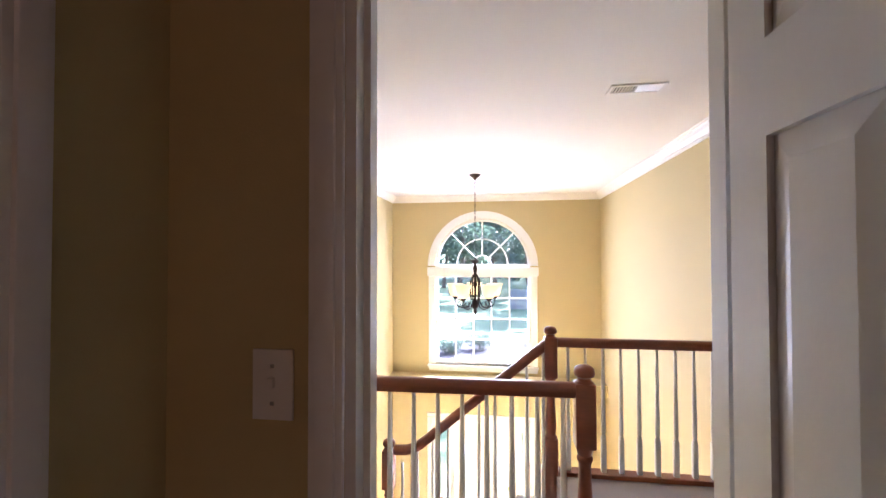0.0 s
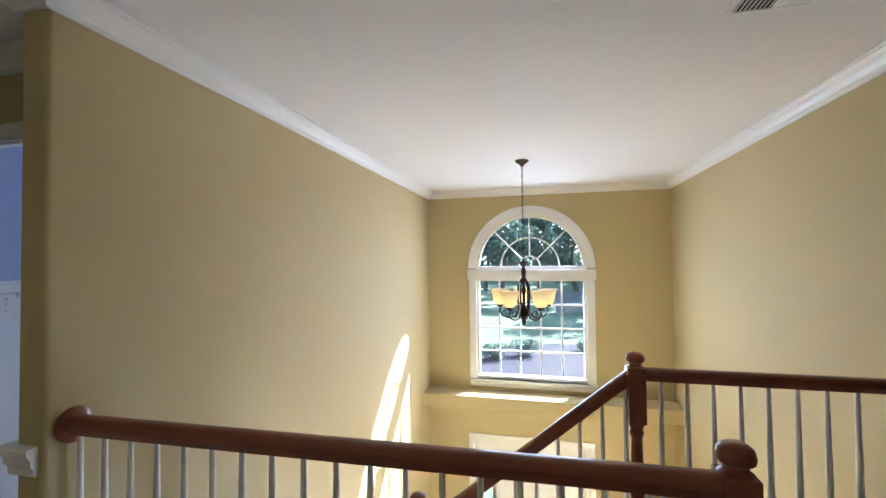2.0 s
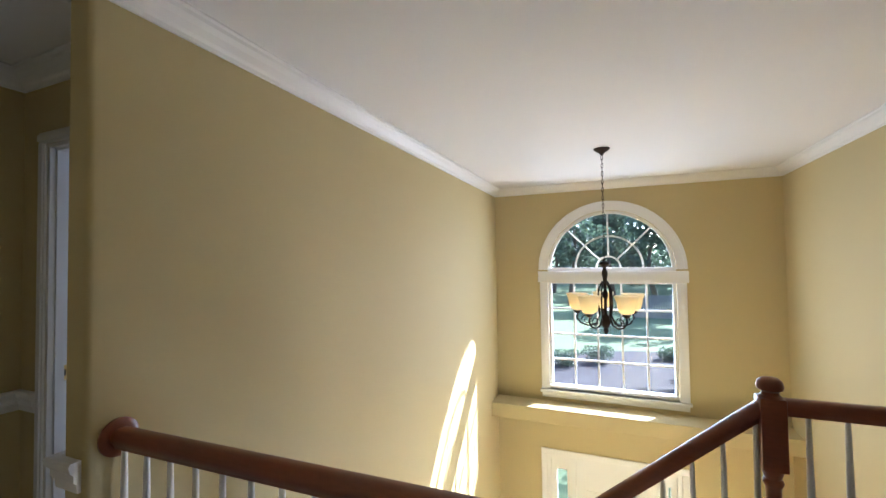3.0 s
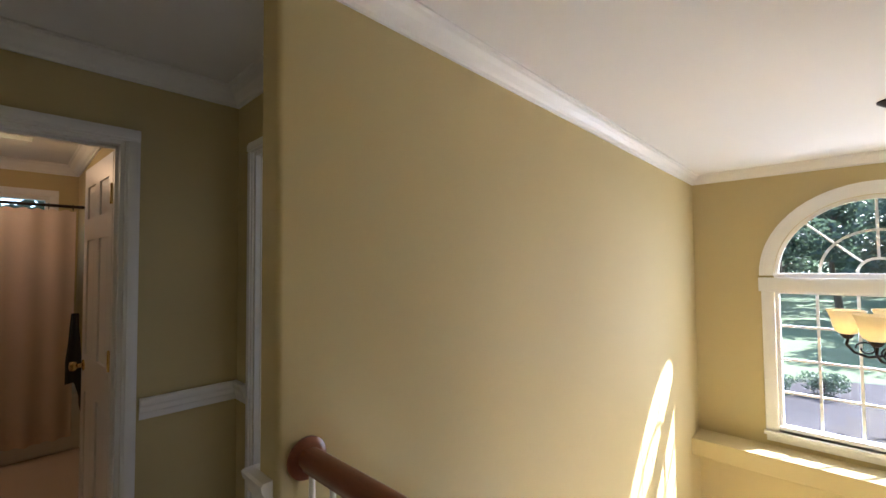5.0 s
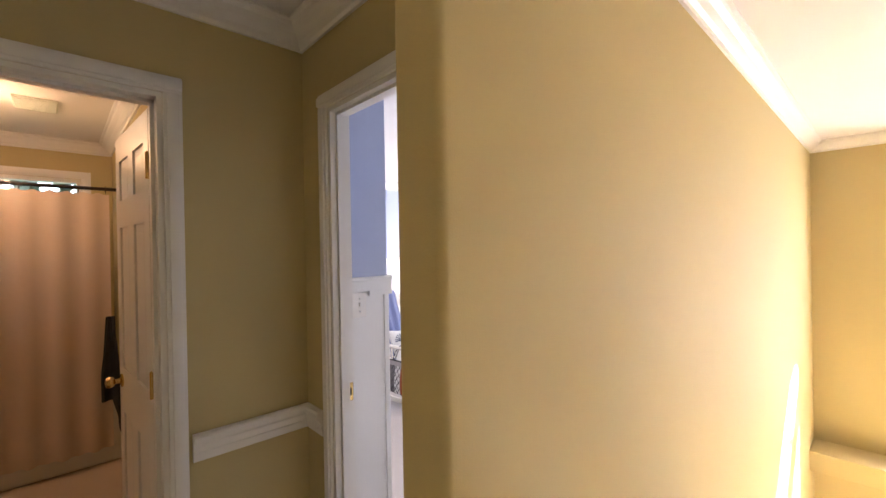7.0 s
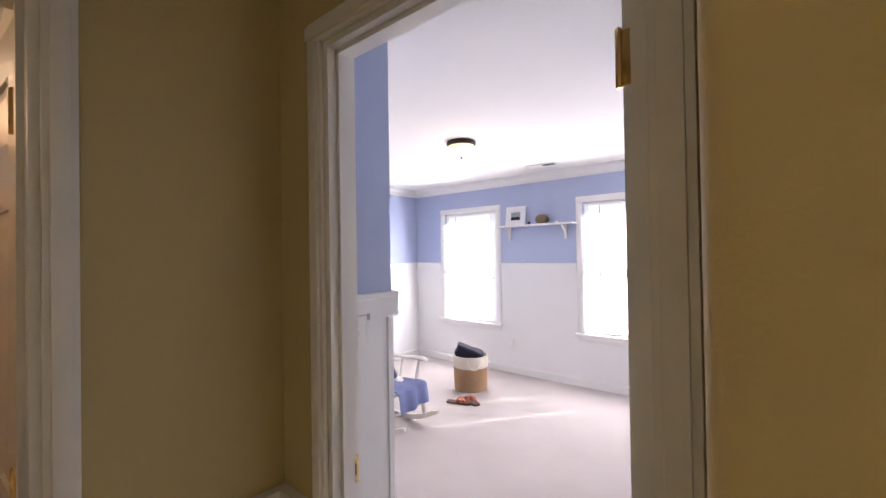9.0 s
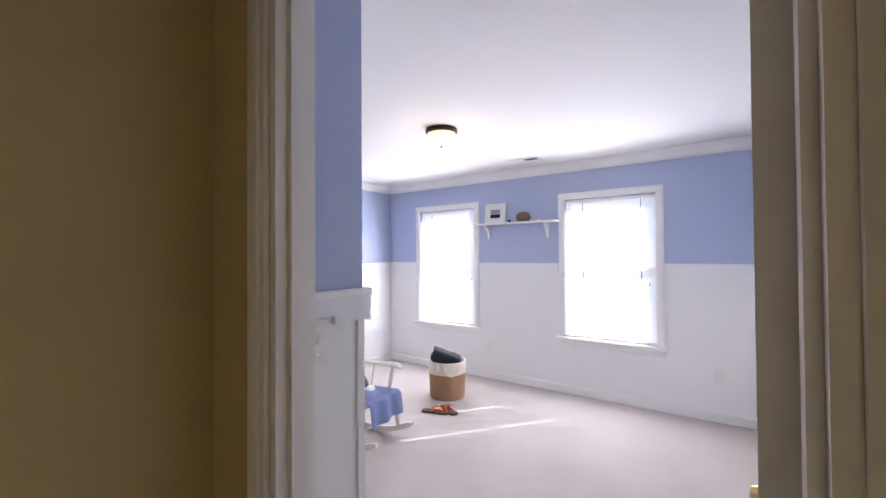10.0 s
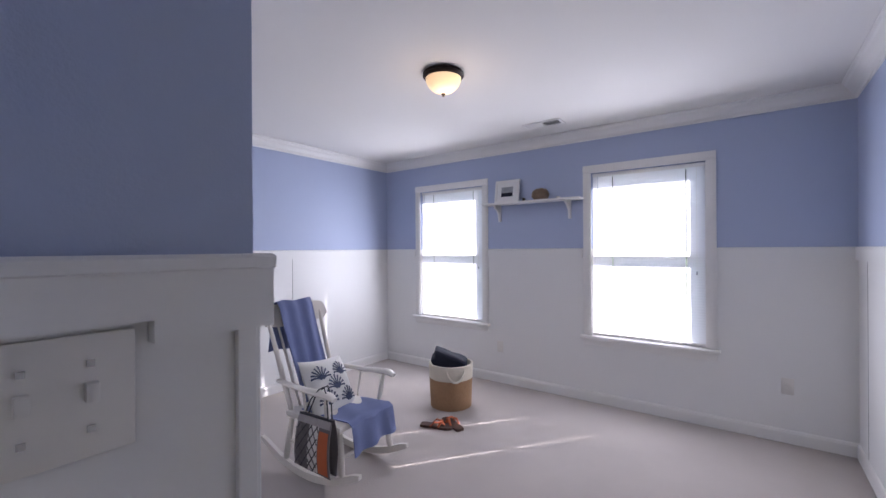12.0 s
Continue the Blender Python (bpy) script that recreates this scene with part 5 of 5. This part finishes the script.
for a, b, c, d in ((BW[0], BW[0] + 0.03, BW[2], BW[3]), (BW[1] - 0.03, BW[1], BW[2], BW[3]), (BW[0] + 0.03, BW[1] - 0.03, BW[3] - 0.03, BW[3]), (BW[0] + 0.03, BW[1] - 0.03, BW[2], BW[2] + 0.03)):
    part("frame", cbox(-4.215, -4.11, a, b, c, d), WHITE, bwin, smooth=False)
g = part("pane", cbox(-4.172, -4.168, BW[0] + 0.03, BW[1] - 0.03, BW[2] + 0.03, BW[3] - 0.03), GLASS, bwin, smooth=False)
g.visible_shadow = False
bl = thing("bath_ceiling_lamp", "frosted square bathroom ceiling lamp, lit", "ceiling lamp")
part("base", cbox(-3.0, -2.8, -5.76, -5.56, 2.415, 2.439, 0.004), WHITE, bl)
part("diffuser", lathe(bmesh.new(), ((0.09, 2.414), (0.092, 2.395), (0.08, 2.37), (0.04, 2.355), (0.0, 2.352)), (-2.9, -5.66, 0), 24), material("lit_frosted_diffuser", (1.0, 0.86, 0.66), 0.5, emit=1.4, bump=0), bl)
fan = thing("bath_fan_grille", "pale slatted fan grille in the bathroom ceiling", "vent")
part("frame", cbox(-3.19, -2.94, -5.44, -5.24, 2.425, 2.439, 0.003), GREENVENT, fan)
for k in range(9):
    part("slat", cbox(-3.18 + 0.0262 * k, -3.166 + 0.0262 * k, -5.43, -5.25, 2.417, 2.4245), GREENVENT, fan, smooth=False)
sd = thing("smoke_detector", "small white round ceiling detector", "detector")
part("body", lathe(bmesh.new(), ((0.0, 2.405), (0.045, 2.408), (0.055, 2.42), (0.056, 2.439)), (-2.63, -5.15, 0), 20), PLASTIC, sd)
# towel on a hook at the door's far edge
hk = thing("towel_hook", "small brass hook on the bathroom door", "hook")
part("hook", tube(bmesh.new(), [(-1.965, -5.025, 1.22), (-1.985, -5.025, 1.21), (-1.999, -5.03, 1.20), (-2.004, -5.03, 1.215)], 0.004, 6), BRASS, hk)


def towel(u, v):
    spread = 0.012 + 0.03 * min(1, v * 1.5)
    return Vector((-2.07 + 0.012 * math.sin(u * 9 + 1) + 0.01 * v, -5.075 + spread * (u - 0.5) * 2 + 0.0 * v, 1.205 - (0.40 + 0.18 * (u > 0.5) * (u - 0.5) * 2) * v))


cloth("hand_towel", towel, 18, 16, TOWEL, Matrix.Identity(4), "charcoal hand towel hanging by the bathroom door edge", "towel", 0.012)

# ---- outdoors ----
GZ = LOW - 0.25
bm = bmesh.new()
bmesh.ops.create_grid(bm, x_segments=60, y_segments=60, size=1.0)
for v in bm.verts:
    v.co.x, v.co.y = v.co.x * abs(v.co.x) * 600, v.co.y * abs(v.co.y) * 600
    v.co.z = GZ + (0.25 * noise.noise(Vector((v.co.x, v.co.y, 0)) * 0.05) if v.co.y > 4 else 0) + max(0, v.co.y - 14) * 0.03
setting("ground", bm, GRASS, "green lawn rising gently from the house", "ground")


def bed(name, cx, cy, rx, ry, mat, label, cat):
    bm = bmesh.new()
    c = [bm.verts.new((cx + rx * math.cos(a) * (1 + 0.18 * noise.noise(Vector((math.cos(a) * 2, math.sin(a) * 2, cx)))), cy + ry * math.sin(a) * (1 + 0.18 * noise.noise(Vector((math.cos(a) * 2, math.sin(a) * 2, cy)))), 0)) for a in [2 * math.pi * k / 40 for k in range(40)]]
    for v in c:
        v.co.z = GZ + 0.30 + max(0, v.co.y - 14) * 0.03
    bm.faces.new(c)
    lo = bmesh.ops.extrude_face_region(bm, geom=list(bm.faces))
    bmesh.ops.translate(bm, verts=[v for v in lo["geom"] if isinstance(v, bmesh.types.BMVert)], vec=(0, 0, -0.8))
    setting(name, bm, mat, label, cat)


bed("mulch_bed", 5.0, 11.4, 8.5, 4.6, MULCH, "dark bark mulch bed in front of the house", "garden bed")


def leaf_cloud(name, blobs, count, size, mat, seed):
    """Many small leaves scattered in uneven clumps, as one mesh."""
    rg = np.random.RandomState(seed)
    w = np.array([b[3] ** 2 for b in blobs], float)
    idx = rg.choice(len(blobs), count, p=w / w.sum())
    d = rg.normal(size=(count, 3))
    d /= np.linalg.norm(d, axis=1)[:, None]
    rad = rg.uniform(0.35, 1.0, count) ** 0.5
    cen = np.array([b[:3] for b in blobs])[idx] + d * (rad * np.array([b[3] for b in blobs])[idx])[:, None] * np.array([1, 1, 0.75])
    a = rg.normal(size=(count, 3))
    a /= np.linalg.norm(a, axis=1)[:, None]
    b = np.cross(a, rg.normal(size=(count, 3)))
    b /= np.linalg.norm(b, axis=1)[:, None]
    s = size * rg.uniform(0.6, 1.3, count)[:, None]
    v = np.stack([cen - a * s, cen + b * s * 0.5, cen + a * s, cen - b * s * 0.5], 1).reshape(-1, 3)
    me = bpy.data.meshes.new(name)
    me.from_pydata(v.tolist(), [], [tuple(range(4 * i, 4 * i + 4)) for i in range(count)])
    me.materials.append(mat)
    return me


def make_tree(seed, height):
    rg = random.Random(seed)
    root = thing("tree", "tall leafy broad-leaved tree on the lawn", "tree", "trees beyond the lawn")
    bm = bmesh.new()
    top = [(0.25 * math.sin(k * 0.9 + seed), 0.25 * math.cos(k * 0.7 + seed), height * 0.8 * k / 7) for k in range(8)]
    tube(bm, top, [0.26 * (1 - k / 8.5) + 0.02 for k in range(8)], 10)
    blobs = []
    for k in range(15):
        h = height * rg.uniform(0.22, 0.85)
        base = along(top, min(1, h / (height * 0.8)))
        a, L = rg.uniform(0, 6.28), rg.uniform(1.4, 3.4) * (1.15 - h / height * 0.6)
        tip = base + Vector((L * math.cos(a), L * math.sin(a), rg.uniform(0.3, 1.3)))
        tube(bm, [base, base.lerp(tip, 0.5) + Vector((0, 0, 0.25)), tip], [0.09, 0.06, 0.02], 6)
        blobs.append((*tip, rg.uniform(0.9, 1.7)))
        blobs.append((*base.lerp(tip, 0.6), rg.uniform(0.6, 1.2)))
    blobs.append((top[-1][0], top[-1][1], height * 0.88, 1.5))
    part("trunk", bm, BARK, root)
    cr = new("crown", leaf_cloud("crown", blobs, 4200, 0.21, LEAF, seed))
    cr.parent = root
    return root


trees = [make_tree(3, 11.0), make_tree(8, 13.0), make_tree(14, 9.5)]
rng = random.Random(11)
# The last three stand out of view, added to shade the mulch bed.
spots = [(-7, 30), (-2, 33), (4.5, 35), (9, 31), (-12, 26), (14, 36), (1, 42), (-5, 44), (8, 45), (-16, 38), (20, 42), (-13.5, -4.2), (-17, -8), (-15, -1), (10.5, 17.5), (7.9, 13.8), (13.5, 20.0)]
for i, (x, y) in enumerate(spots):
    z = GZ + max(0, y - 14) * 0.03 - 0.15
    m = pose(x, y, z, 0, 0, rng.uniform(0, 360))
    if i < 3:
        trees[i].matrix_world = m
    else:
        copy_thing(trees[i % 3], m)
rg = random.Random(5)
blobs = [(-60 + 120 * k / 70, 58 + rg.uniform(-5, 8), GZ + 1.5 + rg.uniform(1, 15), rg.uniform(2.5, 4.5)) for k in range(71) for _ in range(3)]
tagged(new("woods", leaf_cloud("woods", blobs, 26000, 0.62, LEAF, 77)), "dense dark green woods beyond the lawn", "woods", kind="stuff")
for x, y, r_ in ((-0.6, 12.6, 0.6), (0.7, 13.4, 0.7), (-2.2, 12.2, 0.6), (3.6, 15.0, 0.5), (6.2, 14.2, 0.75)):
    sb = thing("shrub", "dark rounded leafy shrub in the mulch bed", "shrub", "shrubs in the bed")
    blobs = [(x + rg.uniform(-r_, r_) * 0.6, y + rg.uniform(-r_, r_) * 0.6, GZ + 0.30 + r_ * rg.uniform(0.3, 0.9), r_ * 0.5) for _ in range(9)]
    stem = bmesh.new()
    for q in range(5):
        tube(stem, [(x, y, GZ + 0.2), (x + rg.uniform(-r_, r_) * 0.5, y + rg.uniform(-r_, r_) * 0.5, GZ + 0.3 + r_ * 0.8)], [0.02, 0.008], 5)
    part("stems", stem, BARK, sb)
    cr = new("foliage", leaf_cloud("foliage", blobs, 1400, 0.05, LEAF, int(x * 10) + 90))
    cr.parent = sb
fn = thing("fence", "weathered grey wooden board fence at the lawn edge", "fence")
fm = mesh_of("board", cbox(-0.07, 0.07, -0.012, 0.012, 0, 1.8, 0.004), FENCE)
for k in range(70):
    ob = new("board", fm)
    ob.parent = fn
    ob.location = (2.6 + 0.155 * k, 27.5, GZ + 0.35)
for z in (0.4, 1.4):
    part("fence_rail", cbox(2.5, 13.5, 27.52, 27.56, GZ + 0.3 + z, GZ + 0.4 + z), FENCE, fn, smooth=False)
